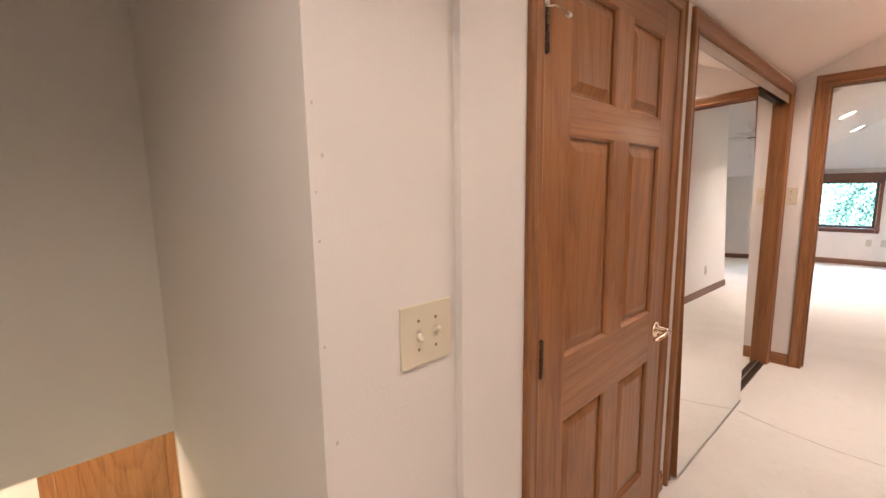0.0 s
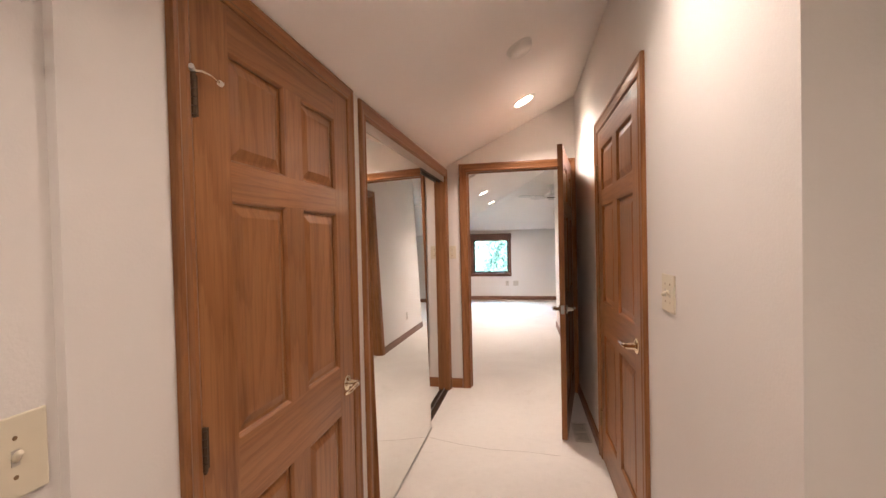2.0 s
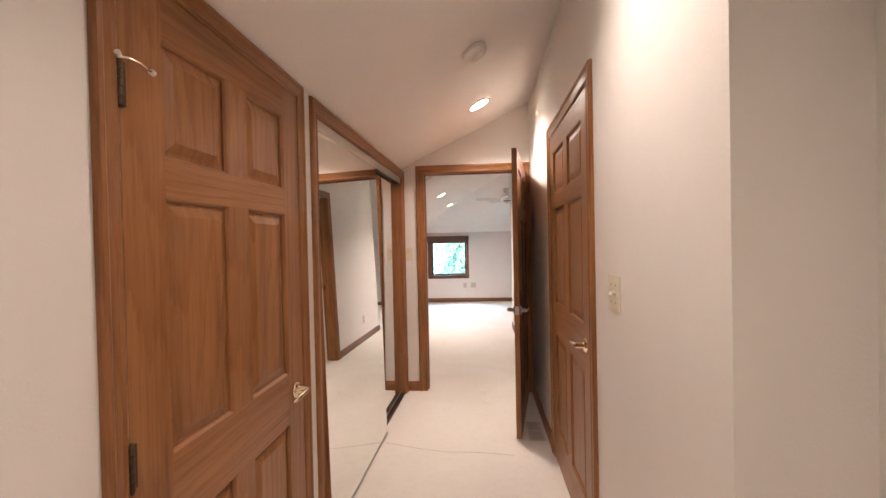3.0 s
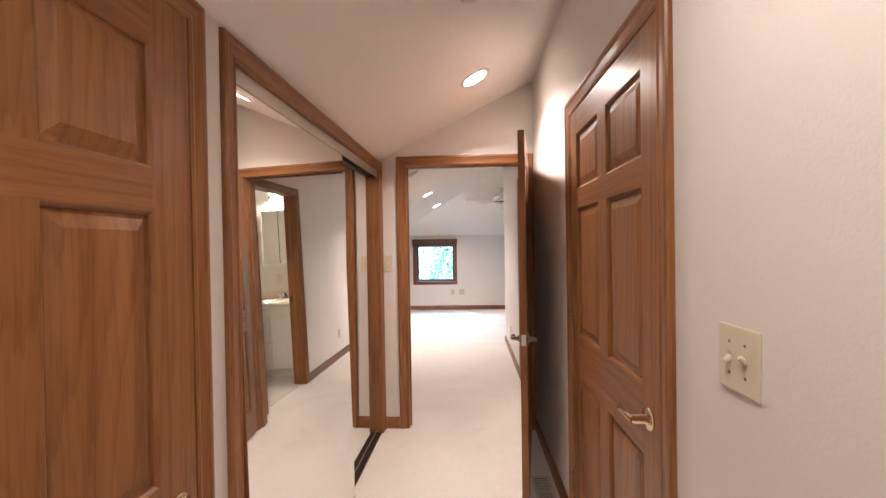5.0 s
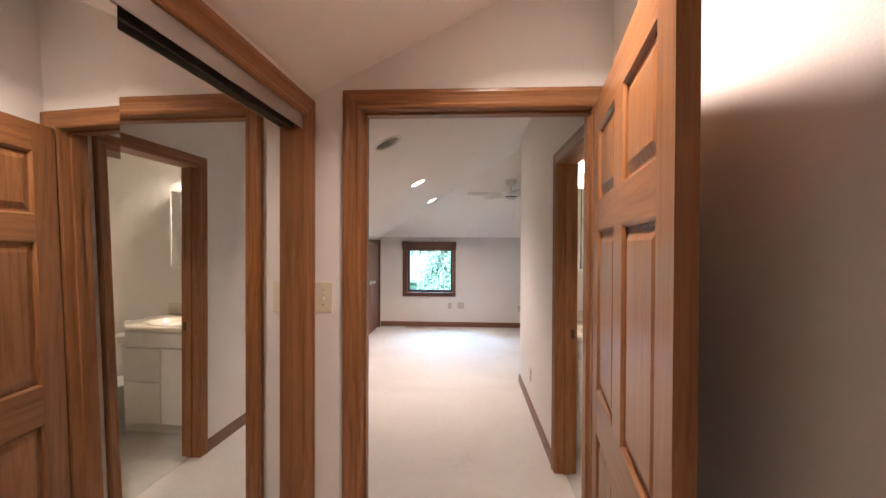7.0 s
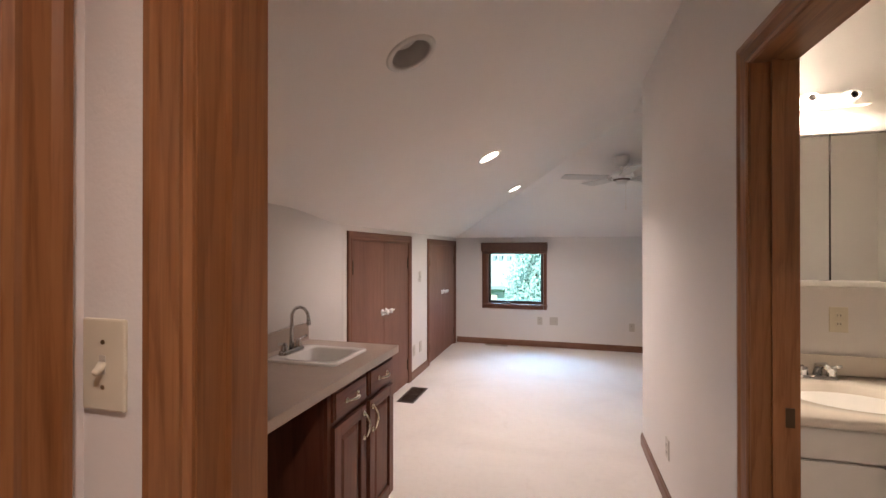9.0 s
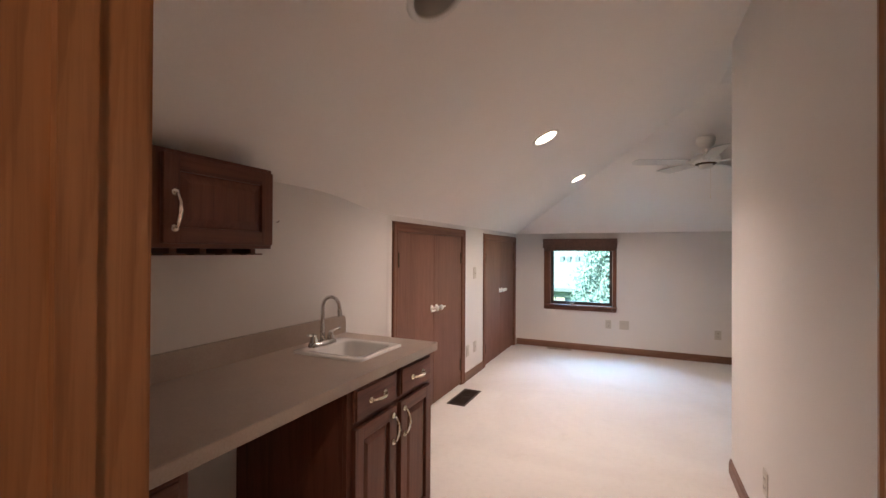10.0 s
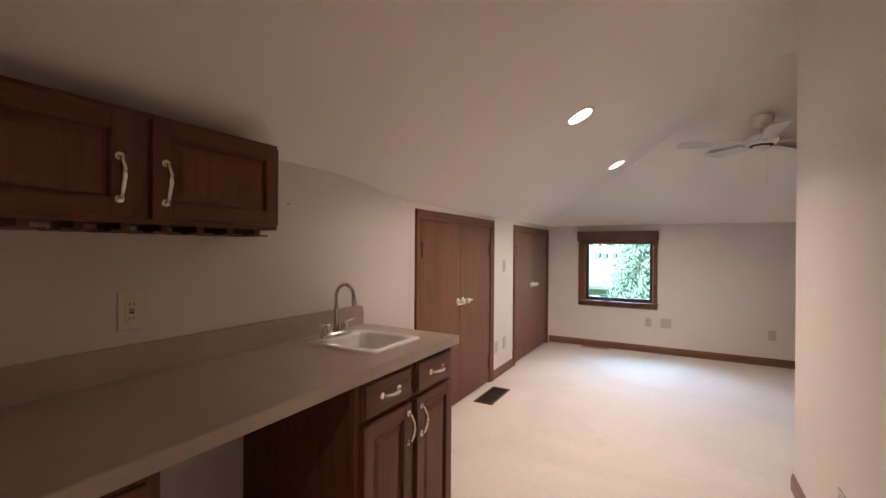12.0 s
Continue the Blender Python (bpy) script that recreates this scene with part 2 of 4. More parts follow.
def mesh_object(name, bm, mats):
    bmesh.ops.recalc_face_normals(bm, faces=bm.faces)
    me = bpy.data.meshes.new(name)
    bm.to_mesh(me)
    bm.free()
    for m in (mats if isinstance(mats, (list, tuple)) else [mats]):
        me.materials.append(m)
    return new(name, me)


def part(name, bm, mats, parent, label=""):
    ob = mesh_object(name, bm, mats)
    ob.parent = parent
    return tagged(ob, label)


def thing(name, m, label, category, group="", kind=""):
    ob = new(name)
    ob.empty_display_size = 0.1
    ob.matrix_world = m if isinstance(m, Matrix) else pose(*m)
    return tagged(ob, label, category, group, kind)


def setting(name, bm, mats, label, category="wall"):
    return tagged(mesh_object(name, bm, mats), label, category, kind="structure")


# ---- the large structure ----
TOP = 2.95


def wall_rows(axis, a0, a1, t0, t1, z0, z1, openings=()):
    """Boxes of a wall that runs along axis from a0 to a1, thick from t0 to t1; openings: from, to, bottom, top."""
    rows, at = [], a0
    for o0, o1, b, h in sorted(openings):
        rows.append((at, o0, z0, z1))
        if b > z0:
            rows.append((o0, o1, z0, b))
        rows.append((o0, o1, h, z1))
        at = o1
    rows.append((at, a1, z0, z1))
    if axis == "y":
        return [(t0, p, r, t1, q, s) for p, q, r, s in rows]
    return [(p, t0, r, q, t1, s) for p, q, r, s in rows]


HALL_L, HALL_R, KNEE, FAR, PIER = -0.165, 1.055, -1.08, 6.02, 1.09
BAR = -0.97                      # the wall behind the bar stands forward of the knee wall
setting("wall_hall_west", boxes(*wall_rows("y", -3.345, -2.08, HALL_L - 0.12, HALL_L, 0, TOP, [(-3.078, -2.171, 0, 2.022)])), PAINT, "cream painted hallway wall with a door opening")
CLOSET_TURN = pose(HALL_L, -2.08, 0, 0, 0, -1.25)     # the closet wall runs slightly askew
closet_wall = setting("wall_closet", boxes(*wall_rows("y", 0.0, 2.13, -0.12, 0, 0, TOP, [(0.097, 2.022, 0, 2.0)])), PAINT, "cream painted wall round the mirror closet")
closet_wall.matrix_world = CLOSET_TURN
setting("wall_stair_corner", boxes((-0.305, -3.55, 0, -0.185, -3.345, TOP)), PAINT, "cream painted wall set back beside the stairs")
setting("wall_stair_side", boxes((-1.62, -3.667, -1.7, -0.185, -3.55, TOP)), PAINT, "cream painted side wall of the stairwell")
setting("wall_stair_far_side", boxes((-3.3, -4.92, -1.7, -0.185, -4.8, TOP)), PAINT, "painted far side wall of the stairwell")
setting("wall_stair_header", boxes((-1.74, -4.8, 0.33, -1.62, -3.55, TOP)), PAINT, "painted header wall over the stairs")
setting("wall_landing", boxes((-3.3, -4.8, -1.7, -3.18, -2.9, 0.9), (-3.18, -3.02, -1.7, -1.74, -2.9, 0.9), (-3.18, -4.8, 0.43, -1.74, -3.02, 0.5)), PAINT, "painted walls and soffit round the lower landing")
setting("wall_hall_south", boxes((-0.305, -5.32, 0, 1.42, -5.2, TOP), (-0.305, -5.2, 0, -0.185, -4.8, TOP)), PAINT, "plain painted wall closing the hallway")
setting("wall_hall_recess", boxes((1.30, -5.2, 0, 1.42, -2.96, TOP), (1.055, -3.08, 0, 1.30, -2.96, TOP)), PAINT, "painted hallway wall set back past the corner")
setting("wall_hall_east", boxes(*wall_rows("y", -2.96, 0.017, HALL_R, HALL_R + 0.12, 0, TOP, [(-2.10, -1.15, 0, 2.04)])), PAINT, "cream painted hallway wall with a closed door")
setting("wall_end", boxes(*wall_rows("x", -1.2, 2.9, 0.017, 0.137, 0, TOP, [(0.065, 0.995, 0, 2.05)])), PAINT, "cream painted wall with the bedroom doorway")
setting("wall_pier", boxes(*wall_rows("y", 0.137, 2.86, PIER, PIER + 0.12, 0, TOP, [(0.33, 1.15, 0, 2.045)])), PAINT, "painted bedroom wall with the bathroom doorway")
setting("wall_bedroom_return", boxes((PIER, 2.86, 0, 4.6, 2.98, TOP)), PAINT, "painted bedroom wall round the corner")
setting("wall_bath_back", boxes((PIER + 0.12, 2.03, 0, 2.9, 2.15, TOP)), PAINT, "cream painted bathroom wall behind the vanity")
setting("wall_bath_side", boxes((2.9, 0.017, 0, 3.02, 2.15, TOP)), PAINT, "plain painted bathroom side wall")
setting("wall_knee", boxes(*wall_rows("y", 0.137, FAR, KNEE - 0.12, KNEE, 0, TOP, [(2.573, 3.887, 0, 1.533), (4.595, 5.904, 0, 1.524)])), PAINT, "low painted knee wall with attic doors")
bm = bmesh.new()
# it eases back into the knee wall beyond the counter
plan = [(BAR, 0.137)] + [(BAR + (KNEE - BAR) * (1 - math.cos(math.pi * k / 14)) / 2, 1.50 + k / 14) for k in range(15)]
low, high = [[bm.verts.new((x, y, z)) for x, y in plan] for z in (0.0, TOP)]
for i in range(len(plan) - 1):
    bm.faces.new((low[i], low[i + 1], high[i + 1], high[i])).smooth = True
bm.faces.new(low + [bm.verts.new((KNEE, 0.137, 0.0))])
bm.faces.new(high + [bm.verts.new((KNEE, 0.137, TOP))])
setting("wall_bar", bm, PAINT, "painted wall standing forward behind the wet bar")
setting("wall_far", boxes(*wall_rows("x", -1.2, 4.6, FAR, FAR + 0.13, 0, TOP, [(-0.592, 0.272, 0.602, 1.466)])), PAINT, "low painted far bedroom wall with the window")
setting("wall_bedroom_east", boxes((4.6, 2.86, 0, 4.72, FAR + 0.13, TOP)), PAINT, "plain painted bedroom end wall")
setting("floor", boxes((-0.185, -5.32, -0.12, 4.72, 6.15, 0), (-1.2, -3.55, -0.12, -0.185, 6.15, 0)), CARPET, "cream wall-to-wall cut pile carpet", "carpet")
setting("floor_bath", boxes((1.15, 0.137, 0, 2.9, 2.03, 0.004)), plain("bath_vinyl", (0.55, 0.52, 0.47), 0.35, 0, 0.08, 9), "pale vinyl bathroom floor", "floor")

steps = thing("stairs", (0, 0, 0), "carpeted stairs going down from the hallway", "stairs", kind="structure")
for i in range(8):
    part("step", boxes((-0.205 - 0.18 * (i + 1), -4.8, -1.6, -0.205 - 0.18 * i + 0.02, -3.667, -0.19 * (i + 1)), bevel=0.012), CARPET, steps)
setting("floor_landing", boxes((-3.3, -4.92, -1.72, -0.185, -2.9, -1.6)), CARPET, "carpeted lower landing", "carpet")


def ceiling_sheet():
    """Sloping sheet with round holes for the lamps, the hipped far end and the flat top."""
    bm = bmesh.new()
    xmax = (RIDGE - 2.15) / SLOPE
    holes = sorted(LAMPS + [CAN_OFF], key=lambda p: p[1])
    half, rad = 0.13, 0.078

    def P(x, y):
        return bm.verts.new((x, y, ceil_z(x)))

    def right(y):
        return min(xmax, KNEE + FAR - y)

    def quad(x0, x1, y0, y1):
        if x0 is None:
            x0 = KNEE - 0.05
        if x1 is None:
            bm.faces.new((P(x0, y0), P(right(y0), y0), P(right(y1), y1), P(x0, y1)))
        else:
            bm.faces.new((P(x0, y0), P(x1, y0), P(x1, y1), P(x0, y1)))

    hip = FAR - (RIDGE - ceil_z(KNEE)) / SLOPE
    cuts = [-5.25, -3.667, hip, FAR + 0.01] + [cy + s * half for _, cy in holes for s in (-1, 1)]
    cuts.sort()
    for y0, y1 in zip(cuts, cuts[1:]):
        hole = [h for h in holes if abs((y0 + y1) / 2 - h[1]) < 1e-6]
        left = -0.19 if y1 < -3.6 else None
        if not hole:
            quad(left, None, y0, y1)
            continue
        cx, cy = hole[0]
        quad(left, cx - half, y0, y1)
        quad(cx + half, None, y0, y1)
        n = 32
        ring, outer = [], []
        for i in range(n):
            a = 2 * math.pi * i / n
            c, s = math.cos(a), math.sin(a)
            k = half / max(abs(c), abs(s))
            ring.append(P(cx + rad * c * math.cos(radians(ANGLE)), cy + rad * s))
            outer.append(P(cx + k * c, cy + k * s))
        for i in range(n):
            j = (i + 1) % n
            bm.faces.new((ring[i], outer[i], outer[j], ring[j]))
    lo = ceil_z(KNEE)
    V = [bm.verts.new(p) for p in ((KNEE - 0.01, FAR + 0.01, lo - 0.005), (4.65, FAR + 0.01, lo - 0.005), (4.65, hip, RIDGE), (xmax, hip, RIDGE))]
    bm.faces.new(V)
    V = [bm.verts.new(p) for p in ((xmax, -5.25, RIDGE), (4.65, -5.25, RIDGE), (4.65, hip, RIDGE), (xmax, hip, RIDGE))]
    bm.faces.new(V)
    V = [bm.verts.new(p) for p in ((-3.3, -4.85, 2.75), (-0.17, -4.85, 2.75), (-0.17, -3.6, 2.75), (-3.3, -3.6, 2.75))]
    bm.faces.new(V)
    bmesh.ops.remove_doubles(bm, verts=bm.verts, dist=0.0005)
    return bm


setting("ceiling", ceiling_sheet(), CEIL, "cream painted sloping attic ceiling", "ceiling")
setting("ceiling_stair_header", boxes((-0.30, -4.8, 2.06, -0.175, -3.667, 2.9)), PAINT, "painted header over the stair opening", "wall")


# ---- trim ----
PROFILE = [(0, 0), (0, 0.009), (0.010, 0.013), (0.019, 0.010), (0.046, 0.014), (0.056, 0.019), (0.068, 0.018), (0.072, 0.012), (0.072, 0)]


def casing_piece(kind, a, b, h, y, flip=1, foot=0.0, wide=1.0):
    """One mitred length of moulded casing round an opening from a to b, h high, on the face y; flip -1: the other face."""
    bm = bmesh.new()
    lo, hi = [], []
    for u, v in PROFILE:
        u *= wide
        if kind == "left":
            lo.append((a - u, y - flip * v, foot)), hi.append((a - u, y - flip * v, h + u))
        elif kind == "right":
            lo.append((b + u, y - flip * v, foot)), hi.append((b + u, y - flip * v, h + u))
        else:
            lo.append((a - u, y - flip * v, h + u)), hi.append((b + u, y - flip * v, h + u))
    lo, hi = [bm.verts.new(p) for p in lo], [bm.verts.new(p) for p in hi]
    for i in range(len(lo) - 1):
        bm.faces.new((lo[i], lo[i + 1], hi[i + 1], hi[i]))
    bm.faces.new(lo)
    bm.faces.new(hi[::-1])
    return bm


def frame_parts(parent, a, b, h, y, wood, deep=0.12, back=False, jamb=0.018, foot=0.0, wide=1.0):
    """Casing on the face and jambs through the wall, in the door's own axes: x across, -y to the viewer."""
    for kind in ("left", "right", "head"):
        part("casing", casing_piece(kind, a, b, h, y, 1, foot, wide), wood[0] if kind == "head" else wood[2], parent)
        if back:
            part("casing", casing_piece(kind, a, b, h, y + deep, -1, foot), wood[0] if kind == "head" else wood[2], parent)
    e = 0.004
    part("jamb", boxes((a - jamb + 0.003, y - e, foot, a + 0.003, y + deep + e, h)), wood[2], parent)
    part("jamb", boxes((b - 0.003, y - e, foot, b + jamb - 0.003, y + deep + e, h)), wood[2], parent)
    part("head_jamb", boxes((a - jamb + 0.003, y - e, h - 0.003, b + jamb - 0.003, y + deep + e, h + jamb - 0.004)), wood[0], parent)


def raised_panel(x0, x1, z0, z1, mid):
    bm = bmesh.new()
    e, inset = 0.002, 0.036
    for s in (-1, 1):
        o = [bm.verts.new((x, mid + s * 0.004, z)) for x, z in ((x0 - e, z0 - e), (x1 + e, z0 - e), (x1 + e, z1 + e), (x0 - e, z1 + e))]
        k = [bm.verts.new((x, mid + s * 0.0045, z)) for x, z in ((x0 + 0.010, z0 + 0.010), (x1 - 0.010, z0 + 0.010), (x1 - 0.010, z1 - 0.010), (x0 + 0.010, z1 - 0.010))]
        i = [bm.verts.new((x, mid + s * 0.0135, z)) for x, z in ((x0 + inset, z0 + inset), (x1 - inset, z0 + inset), (x1 - inset, z1 - inset), (x0 + inset, z1 - inset))]
        for p, q in ((o, k), (k, i)):
            for n in range(4):
                bm.faces.new((p[n], p[(n + 1) % 4], q[(n + 1) % 4], q[n]))
        bm.faces.new(i)
    return bm


def lever_set(parent, x, z, y, side, toward, mat):
    """A rosette with a slim curved lever on one face of a leaf."""
    bm = bmesh.new()
    lathe(bm, [(0.0, 0.0), (0.033, 0.0), (0.033, 0.004), (0.027, 0.010), (0.014, 0.013), (0.012, 0.05), (0.0, 0.052)], 24, Matrix.Translation((x, y, z)) @ pose(0, 0, 0, 90 * side, 0, 0))
    yy = y - side * 0.047
    sweep(bm, [(x - toward * 0.008, yy, z), (x + toward * 0.02, yy - side * 0.004, z + 0.002), (x + toward * 0.06, yy - side * 0.006, z + 0.001), (x + toward * 0.10, yy - side * 0.002, z - 0.004), (x + toward * 0.115, yy + side * 0.006, z - 0.006)], [0.011, 0.010, 0.0085, 0.0075, 0.006])
    return part("lever_handle", bm, mat, parent, "polished metal lever handle")


def hinge(parent, z, mat, y=0.0, tall=0.09, x=-0.003):
    bm = bmesh.new()
    for k in range(5):
        tube(bm, (x, y - 0.006, z + tall * k / 5 + 0.001), (x, y - 0.006, z + tall * (k + 1) / 5 - 0.001), 0.0065, seg=12)
    tube(bm, (x, y - 0.006, z - 0.006), (x, y - 0.006, z), 0.004, 0.006, 10)
    tube(bm, (x, y - 0.006, z + tall), (x, y - 0.006, z + tall + 0.007), 0.006, 0.003, 10)
    box(bm, x, y - 0.003, z, x + 0.018, y - 0.0005, z + tall)
    return part("hinge", bm, mat, parent)


def moulded(x0, y0, z0, x1, y1, z1, size, axis, sides):
    """A board along axis ("x" or "z") with a small moulding on its low (-1) or high (1) long edges."""
    bm = box(bmesh.new(), x0, y0, z0, x1, y1, z1)
    k, o = (0, 2) if axis == "x" else (2, 0)
    lo, hi = (x0, z0)[o // 2], (x1, z1)[o // 2]
    picked = []
    for e in bm.edges:
        a, b = e.verts
        if abs(a.co[k] - b.co[k]) > 1e-5:
            at = (a.co[o] - lo) / (hi - lo)
            if (at < 0.5 and -1 in sides) or (at > 0.5 and 1 in sides):
                picked.append(e)
    if picked:
        bmesh.ops.bevel(bm, geom=picked, offset=size, segments=3, affect="EDGES", profile=0.3)
    return bm


def panel_leaf(parent, w, h, rows, stile=0.115, mull=0.13, thick=0.036, foot=0.014, wood=OAK):
    """A six-panel leaf: x from the hinge edge, front face at y = 0 looking along -y."""
    pw = (w - 2 * stile - mull) / 2
    cols = [(stile, stile + pw), (stile + pw + mull, w - stile)]
    v = 0.008
    leaf = part("leaf", boxes((0.02, thick / 2 - 0.002, foot + 0.02, w - 0.02, thick / 2 + 0.002, h - 0.02)), wood[2], parent)
    for x0, x1, side in ((0, stile, 1), (w - stile, w, -1)):
        part("stile", moulded(x0, 0, foot, x1, thick, h, v, "z", (side,)), wood[2], leaf)
    zs = [foot] + [z for r in rows for z in r] + [h]
    for z0, z1 in zip(zs[::2], zs[1::2]):
        sides = [s for s, z in ((-1, z0), (1, z1)) if foot < z < h]
        part("rail", moulded(stile - v, 0.0004, z0, w - stile + v, thick - 0.0004, z1, v, "x", sides), wood[0], leaf)
    for z0, z1 in rows:
        part("mullion", moulded(cols[0][1], 0.0002, z0 - v, cols[1][0], thick - 0.0002, z1 + v, v, "z", (-1, 1)), wood[2], leaf)
    for x0, x1 in cols:
        for z0, z1 in rows:
            part("raised_panel", raised_panel(x0, x1, z0, z1, thick / 2), wood[2], leaf)
    return leaf


# closed door on the hall's west side
door = thing("door_1", (-0.158, -3.06, 0, 0, 0, 90), "closed honey oak six-panel door with lever handle", "door", kind="structure")
frame_parts(door, -0.003, 0.875, 2.008, 0.007, OAK, wide=0.82)
leaf = panel_leaf(door, 0.872, 2.003, [(0.20, 0.676), (0.887, 1.498), (1.611, 1.880)], 0.133, 0.124)
lever_set(leaf, 0.805, 0.800, 0.0, 1, -1, BRASS)
for hz in (0.20, 0.863, 1.688):
    hinge(leaf, hz, BRONZE, 0.0, 0.096)
stop = part("hinge_stop", sweep(bmesh.new(), [(-0.003, -0.006, 1.787), (0.012, -0.016, 1.791), (0.036, -0.020, 1.790), (0.066, -0.021, 1.783)], [0.0045, 0.0032, 0.0028, 0.0028], 8), BRASS, leaf, "brass hinge-pin door stop")
part("bumper", tube(tube(bmesh.new(), (0.064, -0.021, 1.7832), (0.074, -0.021, 1.7815), 0.0068, 0.0064, 12), (-0.004, -0.006, 1.790), (-0.016, -0.014, 1.793), 0.0068, 0.006, 12), IVORY, stop, "white rubber bumpers")

# closed door on the hall's east side
door = thing("door_2", (1.048, -1.165, 0, 0, 0, -90), "closed honey oak six-panel hallway door", "door", kind="structure")
frame_parts(door, -0.003, 0.923, 2.032, 0.007, OAK)
leaf = panel_leaf(door, 0.92, 2.027, [(0.22, 0.80), (1.010, 1.572), (1.674, 1.910)], 0.112, 0.112)
lever_set(leaf, 0.855, 0.925, 0.0, 1, -1, BRASS)
for hz in (0.22, 0.985, 1.745):
    hinge(leaf, hz, OLD_BRASS)

# doorway to the bedroom with its leaf standing open
door = thing("door_3", (0, 0, 0), "open honey oak six-panel bedroom door", "door", kind="structure")
frame_parts(door, 0.075, 0.985, 2.036, 0.017, OAK, back=True)
for x0, x1 in ((0.078, 0.088), (0.972, 0.982)):
    part("stop", boxes((x0, 0.058, 0, x1, 0.09, 2.033)), OAK[2], door)
part("stop", boxes((0.078, 0.058, 2.023, 0.982, 0.09, 2.033)), OAK[0], door)
part("strike_plate", boxes((0.0775, 0.024, 0.875, 0.0795, 0.052, 0.935)), OLD_BRASS, door)
leaf = panel_leaf(door, 0.965, 2.027, [(0.22, 0.82), (0.985, 1.545), (1.665, 1.905)], 0.115, 0.135)
leaf.matrix_basis = pose(0.980, -0.008, 0, 0, 0, -99.5)
lever_set(leaf, 0.905, 0.90, 0.0, 1, -1, CHROME)
lever_set(leaf, 0.905, 0.90, 0.036, -1, -1, CHROME)
part("latch_plate", boxes((0.9645, 0.006, 0.875, 0.9665, 0.030, 0.935)), CHROME, leaf)
for hz in (0.22, 0.98, 1.74):
    hinge(leaf, hz, OLD_BRASS, 0.036)

# unseen slab and walls added to keep the daylight out of closets and eaves
setting("roof", boxes((-3.4, -5.5, 3.0, 4.9, 6.6, 3.12)), plain("light_block_dark", (0.12, 0.11, 0.10), 0.9, 0, 0.1), "unseen dark slab added over the attic to block daylight", "roof")
setting("wall_outer", boxes((-1.62, -3.55, -0.12, -1.5, 6.3, 3.0), (-0.95, -3.55, 0, -0.85, 0.017, TOP), (2.0, -3.0, 0, 2.1, 0.017, TOP), (1.2, -3.0, 0, 2.0, -2.9, TOP)), PAINT, "unseen walls added to keep daylight out of closets and eaves", "wall")

# baseboards
BB = 0.088


def baseboard(rows):
    for axis, face, a, b, out in rows:
        bm = bmesh.new()
        prof = [(0, 0), (0.013, 0), (0.013, BB * 0.72), (0.008, BB * 0.86), (0.006, BB), (0, BB)]
        ends = []
        for s in (a, b):
            ends.append([bm.verts.new((face + out * u, s, z) if axis == "y" else (s, face + out * u, z)) for u, z in prof])
        for i in range(len(prof)):
            j = (i + 1) % len(prof)
            bm.faces.new((ends[0][i], ends[0][j], ends[1][j], ends[1][i]))
        bm.faces.new(ends[0])
        bm.faces.new(ends[1][::-1])
        wood = DIM_OAK if max(a, b) > 0.1 else OAK
        setting("baseboard", bm, wood[1] if axis == "y" else wood[0], "oak baseboard along the wall", "baseboard")


baseboard([("y", HALL_R, -1.09, 0.004, -1), ("y", HALL_R, -3.08, -2.165, -1), ("x", 0.017, -0.125, 0.0, -1), ("y", HALL_L, -2.118, -2.07, 1),
           ("y", PIER, 1.212, 2.993, -1), ("x", 2.98, PIER, 4.6, 1), ("x", FAR, KNEE + 0.016, 4.6, -1), ("y", KNEE, 2.47, 2.515, 1), ("y", KNEE, 3.945, 4.537, 1), ("y", 4.6, 2.993, FAR - 0.013, -1), ("y", 1.30, -5.2, -3.095, -1), ("y", -0.185, -3.66, -3.36, 1)])

# ---- closet with sliding mirrors ----
closet = thing("mirror_closet", CLOSET_TURN @ pose(0.007, 0.04, 0, 0, 0, 90), "closet with two sliding mirror doors in oak casing", "closet")
A, B_ = 0.072, 1.965            # opening along the wall
frame_parts(closet, A, B_, 1.990, 0.007, OAK, deep=0.12)
part("top_track", boxes((A + 0.003, 0.010, 1.935, B_ - 0.003, 0.014, 1.986), (A + 0.003, 0.014, 1.978, B_ - 0.003, 0.085, 1.986), bevel=0.001), TRACK, closet, "brushed aluminium track fascia")
# channel strips carry the track gap's shadow as a dark colour
part("top_channel", boxes((A + 0.003, 0.046, 1.935, B_ - 0.003, 0.050, 1.978), (A + 0.003, 0.083, 1.935, B_ - 0.003, 0.086, 1.978)), DARK, closet, "track channel coloured dark for the shadow in its gap")
part("floor_track", boxes((A + 0.003, 0.012, 0.0, B_ - 0.003, 0.088, 0.004), (A + 0.003, 0.009, 0.0, B_ - 0.003, 0.012, 0.010), (A + 0.003, 0.040, 0.004, B_ - 0.003, 0.043, 0.012), (A + 0.003, 0.080, 0.004, B_ - 0.003, 0.083, 0.012)), BRONZE, closet, "dark bronze floor track")
# the front door has come out of its floor guide: it hangs from the top and its foot stands forward
for x0, x1, y, lean in ((A + 0.004, 1.140, 0.0155, -1.25), (1.075, B_ - 0.004, 0.050, 0.0)):
    d = part("mirror_door", boxes((x0, 0.0, -1.935, x1, 0.005, 0.0)), MIRROR, closet, "frameless mirrored sliding door")
    d.matrix_basis = pose(0, y, 1.955, lean, 0, 0)
    part("backing", boxes((x0 + 0.002, 0.0055, -1.929, x1 - 0.002, 0.016, 0.010)), TRACK, d)
    part("edge_rail", boxes((x0 - 0.0005, -0.001, -1.94, x0 + 0.0015, 0.040 if lean else 0.017, 0.0)), OAK[2], d)
    part("bottom_rail", boxes((x0, -0.003, -1.945, x1, 0.017, -1.9355)), TRACK, d)

